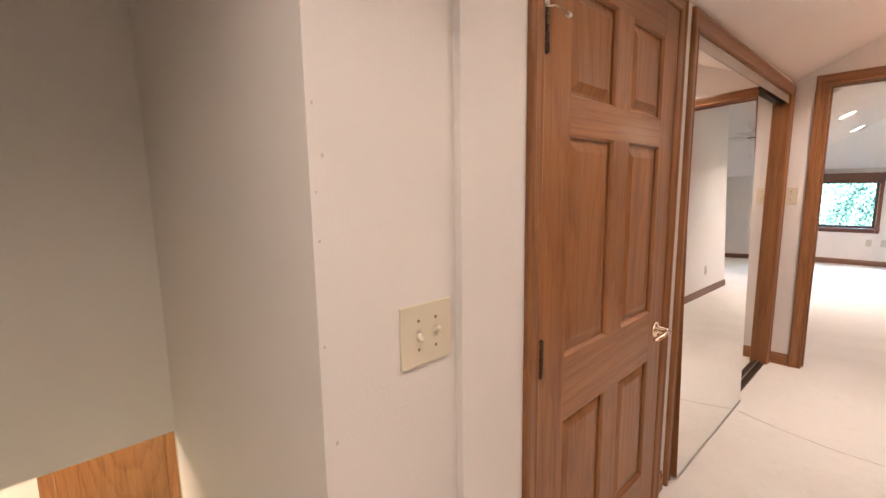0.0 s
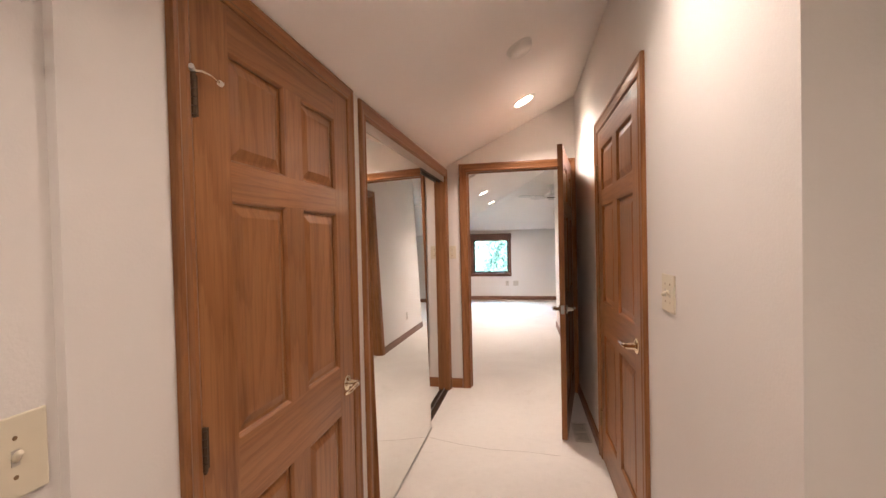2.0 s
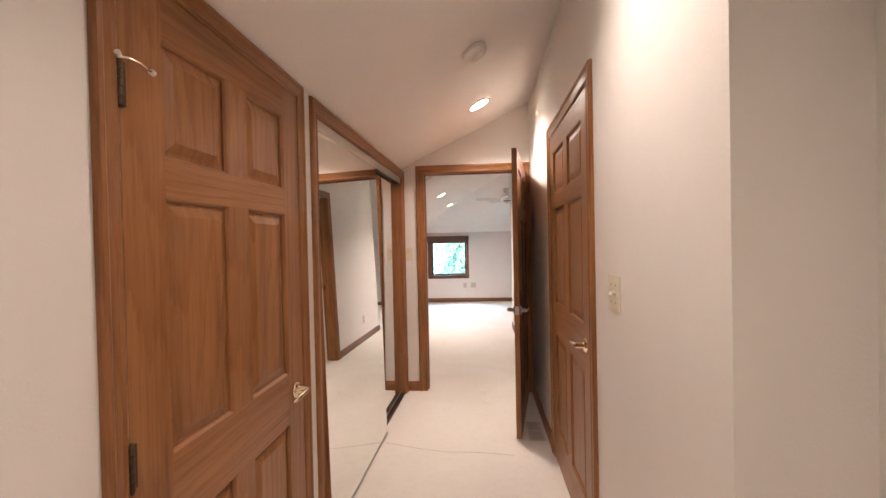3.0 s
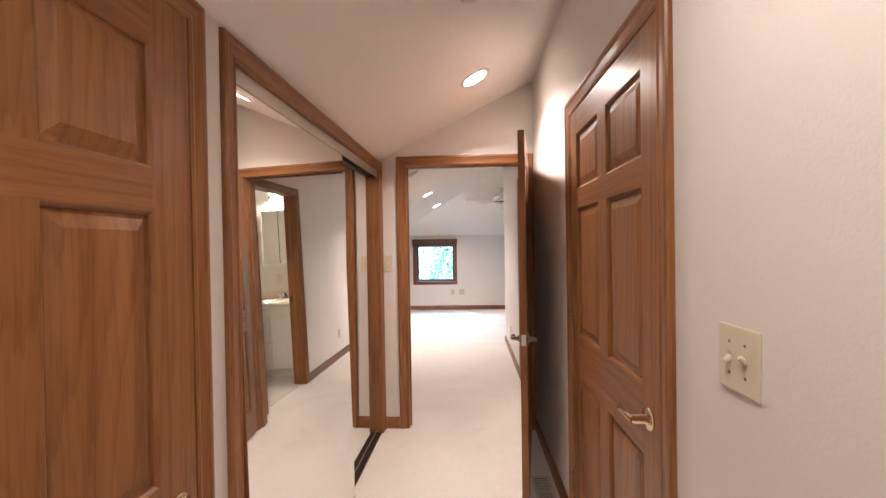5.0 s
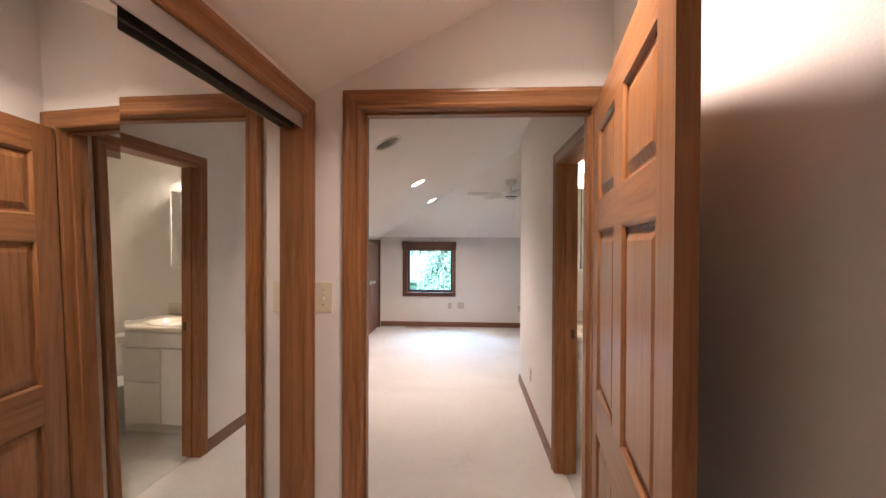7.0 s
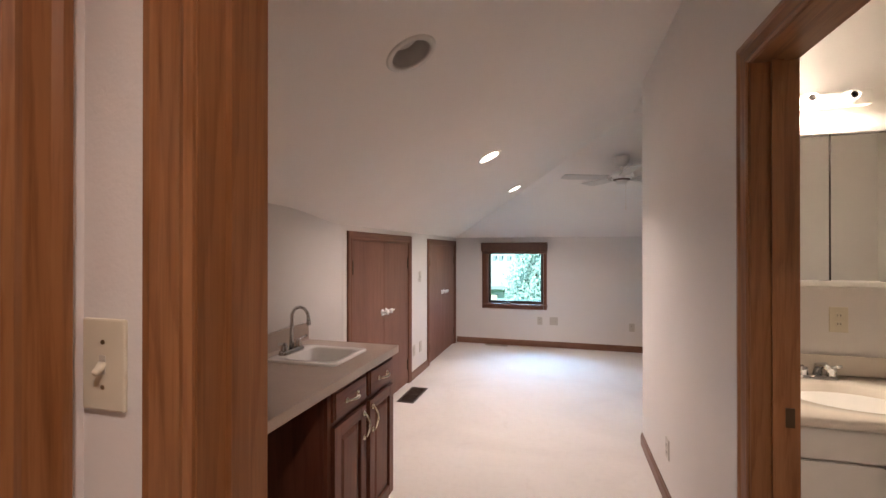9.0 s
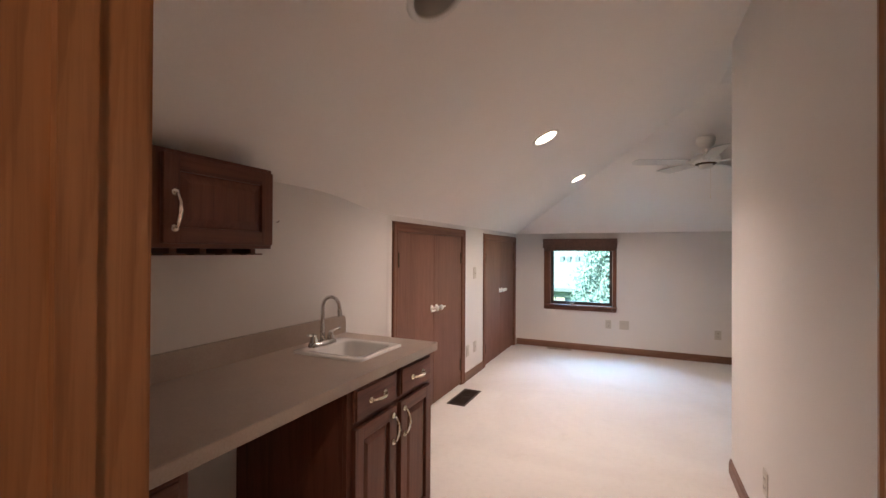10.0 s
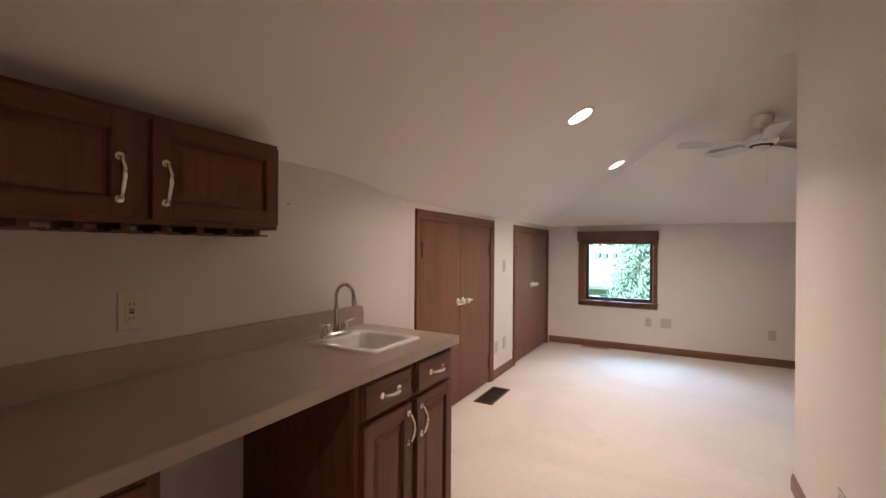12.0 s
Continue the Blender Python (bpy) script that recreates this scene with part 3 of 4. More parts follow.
# ---- attic doors ----


# knob metal made pale and matt in place of bright reflections
SATIN = plain("bright_matt_metal", (0.92, 0.90, 0.86), 0.5, 0.6, 0.05)


def attic_doors(y0, y1, h, handle_z):
    w = y1 - y0
    d = thing("attic_door", (KNEE + 0.001, y0, 0, 0, 0, 90), "closed pair of low oak attic access doors", "attic door", "attic doors")
    frame_parts(d, 0.0, w, h, 0.001, [SHADED_OAK[0], SHADED_OAK[1], SHADED_OAK[2]], deep=0.10)
    for k, (x0, x1) in enumerate(((0.004, w / 2 - 0.002), (w / 2 + 0.002, w - 0.004))):
        leaf = part("leaf", boxes((x0, 0.002, 0.016, x1, 0.034, h - 0.005), bevel=0.002), SLAB, d)
        side = 1 if k else -1
        hx = w / 2 + side * 0.045
        bm = bmesh.new()
        lathe(bm, [(0.0, 0.0), (0.026, 0.0), (0.026, 0.004), (0.012, 0.010), (0.010, 0.035), (0.018, 0.042), (0.024, 0.052), (0.022, 0.064), (0.0, 0.068)], 20, Matrix.Translation((hx, 0.002, handle_z)) @ pose(0, 0, 0, 90, 0, 0))
        if k:
            sweep(bm, [(hx, -0.05, handle_z), (hx + 0.03, -0.055, handle_z + 0.003), (hx + 0.085, -0.05, handle_z)], [0.009, 0.008, 0.006])
        part("knob", bm, SATIN, leaf, "polished metal knob")
        for hz in (0.16, h - 0.268):
            hinge(leaf, hz, BRONZE, 0.001, 0.10, 0.014 if k == 0 else w - 0.032)
    part("catch", boxes((w / 2 - 0.06, -0.006, handle_z - 0.035, w / 2 + 0.035, 0.002, handle_z - 0.022), bevel=0.002), SATIN, d)
    return d


attic_doors(2.588, 3.872, 1.517, 0.868)
attic_doors(4.610, 5.889, 1.508, 0.866)

# ---- bedroom window ----
win = thing("window_1", (0, FAR, 0), "small casement window with oak casing coloured darker for shade", "window", kind="structure")
WX0, WX1, WZ0, WZ1 = -0.595, 0.275, 0.620, 1.468
part("casing", boxes((WX0 - 0.065, -0.020, WZ0 - 0.07, WX0 + 0.006, -0.001, WZ1 + 0.085), bevel=0.004), SHADED_OAK[2], win)
part("casing", boxes((WX1 - 0.006, -0.020, WZ0 - 0.07, WX1 + 0.035, -0.001, WZ1 + 0.085), bevel=0.004), SHADED_OAK[2], win)
part("casing", boxes((WX0 + 0.006, -0.019, WZ1 - 0.006, WX1 - 0.006, -0.001, WZ1 + 0.085), bevel=0.004), SHADED_OAK[0], win)
part("window_sill", boxes((WX0 - 0.05, -0.040, WZ0 - 0.022, WX1 + 0.045, 0.06, WZ0 + 0.004), (WX0 + 0.006, -0.016, WZ0 - 0.07, WX1 - 0.006, -0.001, WZ0 - 0.022), bevel=0.004), SHADED_OAK[0], win)
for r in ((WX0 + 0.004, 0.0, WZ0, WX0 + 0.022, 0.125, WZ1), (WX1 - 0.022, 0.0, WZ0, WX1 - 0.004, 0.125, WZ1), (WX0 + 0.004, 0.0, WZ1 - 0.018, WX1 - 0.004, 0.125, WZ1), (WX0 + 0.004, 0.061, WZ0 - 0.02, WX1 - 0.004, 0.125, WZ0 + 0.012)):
    part("jamb", boxes(r), SHADED_OAK[2], win)
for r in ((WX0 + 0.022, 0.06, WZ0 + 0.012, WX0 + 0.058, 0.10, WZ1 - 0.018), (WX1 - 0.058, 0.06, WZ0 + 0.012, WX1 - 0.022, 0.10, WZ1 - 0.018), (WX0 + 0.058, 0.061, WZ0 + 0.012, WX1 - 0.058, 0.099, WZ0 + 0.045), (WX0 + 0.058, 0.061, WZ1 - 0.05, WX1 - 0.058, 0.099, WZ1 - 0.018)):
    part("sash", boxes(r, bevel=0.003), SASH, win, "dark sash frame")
pane = part("pane", boxes((WX0 + 0.056, 0.078, WZ0 + 0.043, WX1 - 0.056, 0.082, WZ1 - 0.048)), GLASS, win)
pane.visible_shadow = False
crank = bmesh.new()
box(crank, -0.36, 0.012, WZ0 + 0.004, -0.24, 0.05, WZ0 + 0.022, 0.004)
sweep(crank, [(-0.30, 0.03, WZ0 + 0.02), (-0.27, 0.02, WZ0 + 0.035), (-0.22, 0.018, WZ0 + 0.030)], [0.007, 0.006, 0.007], 8)
part("crank", crank, BRONZE, win, "bronze casement crank")
blind = thing("window_blind", (0, FAR, 0), "brown woven blind rolled up over the window", "blind")
bm = bmesh.new()
box(bm, WX0 - 0.075, -0.062, 1.42, WX1 + 0.045, -0.022, 1.553, 0.006)
for k in range(4):
    tube(bm, (WX0 - 0.055, -0.045 - 0.006 * (k % 2), 1.435 - 0.012 * k), (WX1 + 0.03, -0.045 - 0.006 * (k % 2), 1.435 - 0.012 * k), 0.017, seg=12)
part("valance", bm, BLIND, blind)
bm = bmesh.new()
tube(bm, (0.262, -0.052, 1.42), (0.260, -0.03, 0.30), 0.0016, seg=6)
tube(bm, (0.260, -0.03, 0.29), (0.260, -0.03, 0.245), 0.006, 0.011, 10)
part("pull_cord", bm, NET, blind, "pale pull cord with a small knob")
for x in (WX0 - 0.088, WX1 + 0.062):
    part("bracket", boxes((x - 0.010, -0.03, 1.49, x + 0.010, -0.001, 1.53), bevel=0.003), IVORY, blind)


PLATE = plain("beige_plate_plastic", (0.53, 0.475, 0.40), 0.4, 0, 0.03)

# ---- switches and outlets ----
def wall_plate(name, m, w, h, label, category, kind, mat, group=""):
    """A plate on a wall: x across, z up, looking along -y."""
    p = thing(name, m, label, category, group)
    part("plate", boxes((-w / 2, -0.006, -h / 2, w / 2, 0, h / 2), bevel=0.003), mat, p)
    n = 2 if "double" in kind else 1
    for i in range(n):
        x = (i - (n - 1) / 2) * 0.046
        if "toggle" in kind:
            part("slot", boxes((x - 0.0055, -0.0068, -0.0125, x + 0.0055, -0.0058, 0.0125)), PLATE, p)
            up = 1 if (i % 2) else -1
            bm = sweep(bmesh.new(), [(x, -0.005, -up * 0.002), (x, -0.011, up * 0.005), (x, -0.016, up * 0.009), (x, -0.0175, up * 0.010)], [0.0062, 0.0056, 0.005, 0.003], 10)
            part("toggle", bm, mat, p)
            for s in (-1, 1):
                part("screw", tube(bmesh.new(), (x, -0.0055, s * 0.030), (x, -0.0066, s * 0.030), 0.0035, seg=10), OLD_BRASS, p)
        elif "outlet" in kind:
            for s in (-1, 1):
                part("socket", boxes((x - 0.015, -0.0085, s * 0.02 - 0.012, x + 0.015, -0.0055, s * 0.02 + 0.012), bevel=0.002), mat, p)
                for o in (-0.006, 0.006):
                    part("slot", boxes((x + o - 0.0012, -0.0092, s * 0.02 - 0.004, x + o + 0.0012, -0.0083, s * 0.02 + 0.006)), DARK, p)
            part("screw", tube(bmesh.new(), (x, -0.0055, 0), (x, -0.0072, 0), 0.0035, seg=10), mat, p)
        elif "gfci" in kind:
            part("insert", boxes((x - 0.017, -0.0085, -0.034, x + 0.017, -0.0055, 0.034), bevel=0.002), mat, p)
            part("button", boxes((x - 0.007, -0.0105, 0.001, x + 0.007, -0.008, 0.008), bevel=0.001), RED, p)
            part("button", boxes((x - 0.007, -0.0105, -0.008, x + 0.007, -0.008, -0.001), bevel=0.001), DARK, p)
            for s in (-1, 1):
                for o in (-0.006, 0.006):
                    part("slot", boxes((x + o - 0.0013, -0.0092, s * 0.022 - 0.005, x + o + 0.0013, -0.0083, s * 0.022 + 0.005)), DARK, p)
        elif "jack" in kind:
            part("socket", tube(bmesh.new(), (x, -0.0055, 0), (x, -0.013, 0), 0.006, seg=12), CHROME, p)
    return p


wall_plate("light_switch", (-0.185, -3.433, 1.071, 0, 0, 90), 0.136, 0.128, "almond double toggle switch plate beside the stairs", "light switch", "double toggle", ALMOND, "light switches")
wall_plate("light_switch", (HALL_R, -2.405, 1.197, 0, 0, -90), 0.118, 0.124, "almond double toggle switch plate beside the door", "light switch", "double toggle", ALMOND, "light switches")
wall_plate("light_switch", (-0.076, 0.017, 1.285, 0, 0, 0), 0.074, 0.122, "almond toggle switch plate beside the doorway", "light switch", "toggle", ALMOND, "light switches")
wall_plate("wall_outlet", (BAR, 0.715, 1.107, 0, 0, 90), 0.072, 0.116, "almond safety outlet over the counter", "outlet", "gfci", ALMOND)
wall_plate("wall_plate", (KNEE, 4.258, 1.13, 0, 0, 90), 0.075, 0.125, "beige switch plate between the attic doors", "light switch", "toggle", PLATE)
for yy, k in ((4.05, "outlet"), (4.275, "jack")):
    wall_plate("wall_outlet", (KNEE, yy, 0.312, 0, 0, 90), 0.075, 0.12, "beige outlet plate low on the knee wall", "outlet", k, PLATE, "low wall outlets")
wall_plate("wall_outlet", (0.208, FAR, 0.385, 0, 0, 0), 0.072, 0.115, "beige outlet plate below the window", "outlet", "outlet", PLATE, "low wall outlets")
wall_plate("cable_plate", (0.407, FAR, 0.388, 0, 0, 0), 0.118, 0.118, "beige double cable plate below the window", "wall plate", "double jack", PLATE)
wall_plate("wall_outlet", (1.472, FAR, 0.346, 0, 0, 0), 0.072, 0.115, "beige outlet plate on the far wall", "outlet", "outlet", PLATE, "low wall outlets")
wall_plate("wall_outlet", (PIER, 2.22, 0.32, 0, 0, -90), 0.072, 0.115, "beige outlet plate near the wall corner", "outlet", "outlet", PLATE, "low wall outlets")
wall_plate("wall_outlet", (1.78, 2.03, 1.107, 0, 0, 0), 0.075, 0.12, "almond outlet plate over the vanity", "outlet", "outlet", ALMOND)

# ---- ceiling fixtures ----


def recessed_light(x, y, lit):
    can = thing("recessed_light", (x, y, ceil_z(x), 0, -ANGLE, 0), "lit round recessed ceiling light with white trim" if lit else "unlit round recessed ceiling light with white trim", "ceiling light", "recessed lights")
    part("trim_ring", lathe(bmesh.new(), [(0.074, 0.004), (0.074, -0.003), (0.080, -0.007), (0.093, -0.006), (0.098, -0.001), (0.098, 0.004)], 40), IVORY, can)
    part("housing", lathe(bmesh.new(), [(0.0745, 0.002), (0.070, 0.02), (0.066, 0.12), (0.0, 0.125)], 32), BAFFLE, can)
    if lit:
        part("lamp", lathe(bmesh.new(), [(0.066, 0.030), (0.064, 0.014), (0.045, 0.006), (0.0, 0.003)], 32), LAMP_GLOW, can, "glowing lamp face")
    else:
        part("lamp", lathe(bmesh.new(), [(0.030, 0.10), (0.048, 0.075), (0.05, 0.060), (0.036, 0.050), (0.0, 0.046)], 32), BULB_OFF, can, "dull reflector bulb")
    return can


for lx, ly in LAMPS:
    recessed_light(lx, ly, True)
recessed_light(*CAN_OFF, False)

alarm = thing("smoke_detector", (0.58, -1.58, ceil_z(0.58), 0, -ANGLE, 0), "round white smoke detector on the sloping ceiling", "smoke detector")
part("base", lathe(bmesh.new(), [(0.074, 0.002), (0.074, -0.012), (0.070, -0.014), (0.0, -0.014)], 36), IVORY, alarm)
part("cover", lathe(bmesh.new(), [(0.068, -0.013), (0.066, -0.030), (0.055, -0.040), (0.024, -0.043), (0.022, -0.040), (0.0, -0.041)], 36), IVORY, alarm)
part("test_button", tube(bmesh.new(), (0.035, 0, -0.04), (0.035, 0, -0.0435), 0.008, seg=14), IVORY, alarm)

FAN_WHITE = plain("fan_white_enamel", (0.82, 0.80, 0.76), 0.3, 0, 0.03)
BLADE = plain("fan_blade", (0.60, 0.57, 0.53), 0.5, 0, 0.05)
fan = thing("ceiling_fan", (1.133, 4.40, ceil_z(KNEE) + SLOPE * (FAR - 4.40), 0, 0, 0), "white five-blade ceiling fan with pull chain", "ceiling fan")
part("canopy", lathe(bmesh.new(), [(0.078, 0.02), (0.078, -0.010), (0.070, -0.045), (0.045, -0.075), (0.020, -0.085)], 32), IVORY, fan)
part("downrod", tube(bmesh.new(), (0, 0, -0.08), (0, 0, -0.15), 0.016), IVORY, fan)
part("motor", lathe(bmesh.new(), [(0.02, -0.130), (0.075, -0.140), (0.110, -0.160), (0.118, -0.185), (0.110, -0.207), (0.085, -0.220), (0.055, -0.225)], 36), FAN_WHITE, fan)
part("vent_band", lathe(bmesh.new(), [(0.086, -0.219), (0.088, -0.223), (0.080, -0.231), (0.060, -0.232)], 24), BRONZE, fan)
part("switch_housing", lathe(bmesh.new(), [(0.056, -0.220), (0.056, -0.257), (0.048, -0.271), (0.0, -0.275)], 28), IVORY, fan)
bm = bmesh.new()
tube(bm, (0.035, -0.03, -0.265), (0.035, -0.03, -0.52), 0.0015, seg=6)
tube(bm, (0.035, -0.03, -0.52), (0.035, -0.03, -0.545), 0.005, 0.003, 8)
part("pull_chain", bm, BRASS, fan)
for k in range(5):
    m = pose(0, 0, 0, 0, 0, 200 + 72 * k)
    bm = bmesh.new()
    sweep(bm, [m @ Vector(p) for p in ((0.09, 0, -0.200), (0.13, 0, -0.213), (0.18, 0.0, -0.207))], [0.009, 0.008, 0.007], 8)
    arm = part("blade_iron", bm, IVORY, fan)
    bm = bmesh.new()
    pts = [(0.155, -0.050), (0.20, -0.060), (0.58, -0.070), (0.64, -0.058), (0.655, 0.0), (0.64, 0.058), (0.58, 0.070), (0.20, 0.060), (0.155, 0.050)]
    tilt = pose(0, 0, -0.201, 11, 0, 0)
    lo, hi = [bm.verts.new(m @ tilt @ Vector((x, y, -0.003))) for x, y in pts], [bm.verts.new(m @ tilt @ Vector((x, y, 0.003))) for x, y in pts]
    bm.faces.new(lo[::-1])
    bm.faces.new(hi)
    for i in range(len(pts)):
        j = (i + 1) % len(pts)
        bm.faces.new((lo[i], lo[j], hi[j], hi[i]))
    part("blade", bm, BLADE, arm)


# ---- floor vents ----
def floor_vent(x, y, w, d, mat, label, turn=0):
    v = thing("floor_vent", (x, y, 0, 0, 0, turn), label, "floor vent", "floor vents")
    part("frame", boxes((-w / 2, -d / 2, 0, w / 2, -d / 2 + 0.016, 0.006), (-w / 2, d / 2 - 0.016, 0, w / 2, d / 2, 0.006), (-w / 2, -d / 2 + 0.016, 0, -w / 2 + 0.016, d / 2 - 0.016, 0.006), (w / 2 - 0.016, -d / 2 + 0.016, 0, w / 2, d / 2 - 0.016, 0.006), (-0.006, -d / 2 + 0.016, 0, 0.006, d / 2 - 0.016, 0.0055)), mat, v)
    part("backing", boxes((-w / 2 + 0.016, -d / 2 + 0.016, 0.0008, w / 2 - 0.016, d / 2 - 0.016, 0.0015)), DARK, v)
    n = int((w - 0.04) / 0.016)
    for i in range(n):
        x0 = -w / 2 + 0.02 + i * (w - 0.04) / n
        part("slat", boxes((x0, -d / 2 + 0.016, 0.0015, x0 + 0.005, d / 2 - 0.016, 0.005)), mat, v)
    return v


VENT = plain("brown_enamel", (0.085, 0.055, 0.038), 0.45, 0.4, 0.1)
floor_vent(-0.907, 3.54, 0.44, 0.17, VENT, "brown louvred floor register in the carpet", 90)
floor_vent(-0.43, 5.94, 0.34, 0.09, plain("tan_enamel", (0.42, 0.33, 0.24), 0.45, 0.2, 0.1), "tan louvred floor register below the window")
floor_vent(0.965, -0.80, 0.30, 0.11, plain("cream_enamel", (0.55, 0.50, 0.43), 0.45, 0.2, 0.1), "cream louvred floor register behind the open door", 90)

# ---- mini hoop on the wall ----
hoop = thing("toy_hoop", (-0.185, -3.435, 1.772, 0, 0, 0), "small red toy basketball rim with white net", "toy hoop")
bm = bmesh.new()
ring = [(0.062 + 0.048 * math.cos(a * math.pi / 12), 0.048 * math.sin(a * math.pi / 12), 0.0) for a in range(25)]
sweep(bm, ring, [0.0045] * 25, 8)
part("rim", bm, RED, hoop)
part("bracket", boxes((0.0, -0.014, -0.012, 0.004, 0.014, 0.012), (0.004, -0.009, -0.004, 0.011, 0.009, 0.003), bevel=0.0015), NET, hoop)
bm = bmesh.new()
for k in range(12):
    a, b = k * math.pi / 6, (k + 1) * math.pi / 6
    for s, e in ((a, b), (b, a)):
        pts = [(0.062 + r * math.cos(s + (e - s) * f), r * math.sin(s + (e - s) * f), -z) for f, r, z in ((0, 0.047, 0.002), (0.5, 0.040, 0.011), (1.0, 0.032, 0.02))]
        sweep(bm, pts, [0.0014] * 3, 5)
part("net", bm, NET, hoop)
marks = thing("nail_holes", (-0.186, -3.655, 0), "small scuffs and nail holes at the wall corner", "wall marks")
random.seed(4)
for z in (1.28, 1.36, 1.42, 1.50, 1.10, 0.92):
    y = random.uniform(-0.006, 0.012)
    part("mark", boxes((0.0, y - 0.0015, z - random.uniform(0.002, 0.006), 0.0015, y + random.uniform(0.0015, 0.004), z + 0.002), bevel=0.0006), PATCH, marks)

# ---- carpet seam across the hall ----
bm = bmesh.new()
sweep(bm, [(-0.088, -1.025, 0.0), (0.115, -1.091, 0.0), (0.35, -1.136, 0.0), (0.573, -1.133, 0.0), (0.79, -1.16, 0.0)], [0.0018] * 5, 8)
setting("carpet_seam", bm, SEAM, "faint raised seam in the cream hall carpet", "carpet seam")

# ---- wet bar: base cabinets, counter, sink, wall cabinet ----


def pull(parent, centre, length, axis, out):
    """A curved bar pull with round feet; axis: the way it runs, out: the way it stands off."""
    c, a, o = Vector(centre), Vector(axis), Vector(out)
    h = length / 2
    bm = bmesh.new()
    sweep(bm, [c - a * h + o * 0.004, c - a * h * 0.85 + o * 0.018, c - a * h * 0.4 + o * 0.028, c + o * 0.031, c + a * h * 0.4 + o * 0.028, c + a * h * 0.85 + o * 0.018, c + a * h + o * 0.004], [0.006, 0.005, 0.0068, 0.0078, 0.0068, 0.005, 0.006], 10)
    q = o.to_track_quat("Z", "Y").to_matrix().to_4x4()
    for s in (-1, 1):
        lathe(bm, [(0.0, 0.0), (0.013, 0.0), (0.014, 0.004), (0.009, 0.010), (0.0, 0.011)], 16, Matrix.Translation(c + a * h * s) @ q)
    return part("pull_handle", bm, NICKEL, parent, "pale polished metal pull")


def cabinet_front(parent, name, x, y0, y1, z0, z1, panel):
    """A door or drawer front that looks along +x."""
    t, s = 0.020, 0.052
    if not panel:
        return part(name, box(boxes((x, y0, z0, x + 0.012, y1, z1), bevel=0.003), x + 0.0118, y0 + 0.007, z0 + 0.007, x + t + 0.001, y1 - 0.007, z1 - 0.007, 0.004), STAIN[1], parent)
    f = part(name, boxes((x + 0.001, y0 + 0.01, z0 + 0.01, x + 0.006, y1 - 0.01, z1 - 0.01)), STAIN[2], parent)
    for a, b in ((y0, y0 + s), (y1 - s, y1)):
        part("stile", boxes((x, a, z0, x + t, b, z1), bevel=0.003), STAIN[2], f)
    for a, b in ((z0, z0 + s), (z1 - s, z1)):
        part("rail", boxes((x + 0.0003, y0 + s - 0.001, a, x + t - 0.0004, y1 - s + 0.001, b), bevel=0.003), STAIN[1], f)
    if panel:
        bm = bmesh.new()
        s += 0.006
        a = [bm.verts.new(p) for p in ((x + 0.007, y0 + s, z0 + s), (x + 0.007, y1 - s, z0 + s), (x + 0.007, y1 - s, z1 - s), (x + 0.007, y0 + s, z1 - s))]
        i = 0.026
        b = [bm.verts.new(p) for p in ((x + 0.016, y0 + s + i, z0 + s + i), (x + 0.016, y1 - s - i, z0 + s + i), (x + 0.016, y1 - s - i, z1 - s - i), (x + 0.016, y0 + s + i, z1 - s - i))]
        for n in range(4):
            bm.faces.new((a[n], a[(n + 1) % 4], b[(n + 1) % 4], b[n]))
        bm.faces.new(b)
        part("raised_panel", bm, STAIN[2], f)
    return f


def base_cabinet(y0, y1, label):
    c = thing("base_cabinet", (0, 0, 0), label, "cabinet", "base cabinets")
    part("side_panel", boxes((BAR + 0.002, y0, 0.0, -0.421, y0 + 0.016, 0.862)), STAIN[2], c)
    part("side_panel", boxes((BAR + 0.002, y1 - 0.016, 0.0, -0.421, y1, 0.862)), STAIN[2], c)
    part("bottom_panel", boxes((BAR + 0.002, y0 + 0.016, 0.09, -0.43, y1 - 0.016, 0.105)), STAIN[1], c)
    part("back_panel", boxes((BAR + 0.002, y0 + 0.016, 0.105, BAR + 0.010, y1 - 0.016, 0.862)), STAIN[2], c)
    part("toe_kick", boxes((BAR + 0.01, y0 + 0.017, 0.0, -0.48, y1 - 0.017, 0.0895)), STAIN[1], c)
    w = 0.038
    for a, b in ((y0, y0 + w), (y1 - w, y1), ((y0 + y1) / 2 - w / 2, (y0 + y1) / 2 + w / 2)):
        part("face_stile", boxes((-0.42, a, 0.09, -0.402, b, 0.862), bevel=0.001), STAIN[2], c)
    for a, b in ((0.84, 0.862), (0.685, 0.72), (0.09, 0.125)):
        part("face_rail", boxes((-0.42, y0 + w, a, -0.4025, y1 - w, b)), STAIN[1], c)
    mid = (y0 + y1) / 2
    for k, (a, b) in enumerate(((y0 + 0.026, mid - 0.024), (mid + 0.018, y1 - 0.026))):
        d = cabinet_front(c, "drawer_front", -0.4015, a, b, 0.727, 0.852, False)
        pull(d, (-0.3815, (a + b) / 2, 0.790), 0.10, (0, 1, 0), (1, 0, 0))
        d = cabinet_front(c, "door", -0.4015, a, b, 0.115, 0.705, True)
        pull(d, (-0.3815, (b - 0.026) if k == 0 else (a + 0.026), 0.615), 0.112, (0, 0, 1), (1, 0, 0))
    return c


base_cabinet(1.110, 1.785, "dark stained oak sink cabinet with two doors")
base_cabinet(0.16, 0.515, "dark stained oak cabinet under the counter end")

top = thing("countertop", (0, 0, 0), "beige laminate counter with low backsplash", "countertop")
CY0, CY1, SX0, SX1, SY0, SY1 = 0.139, 1.808, -0.84, -0.515, 1.34, 1.63
bm = bmesh.new()


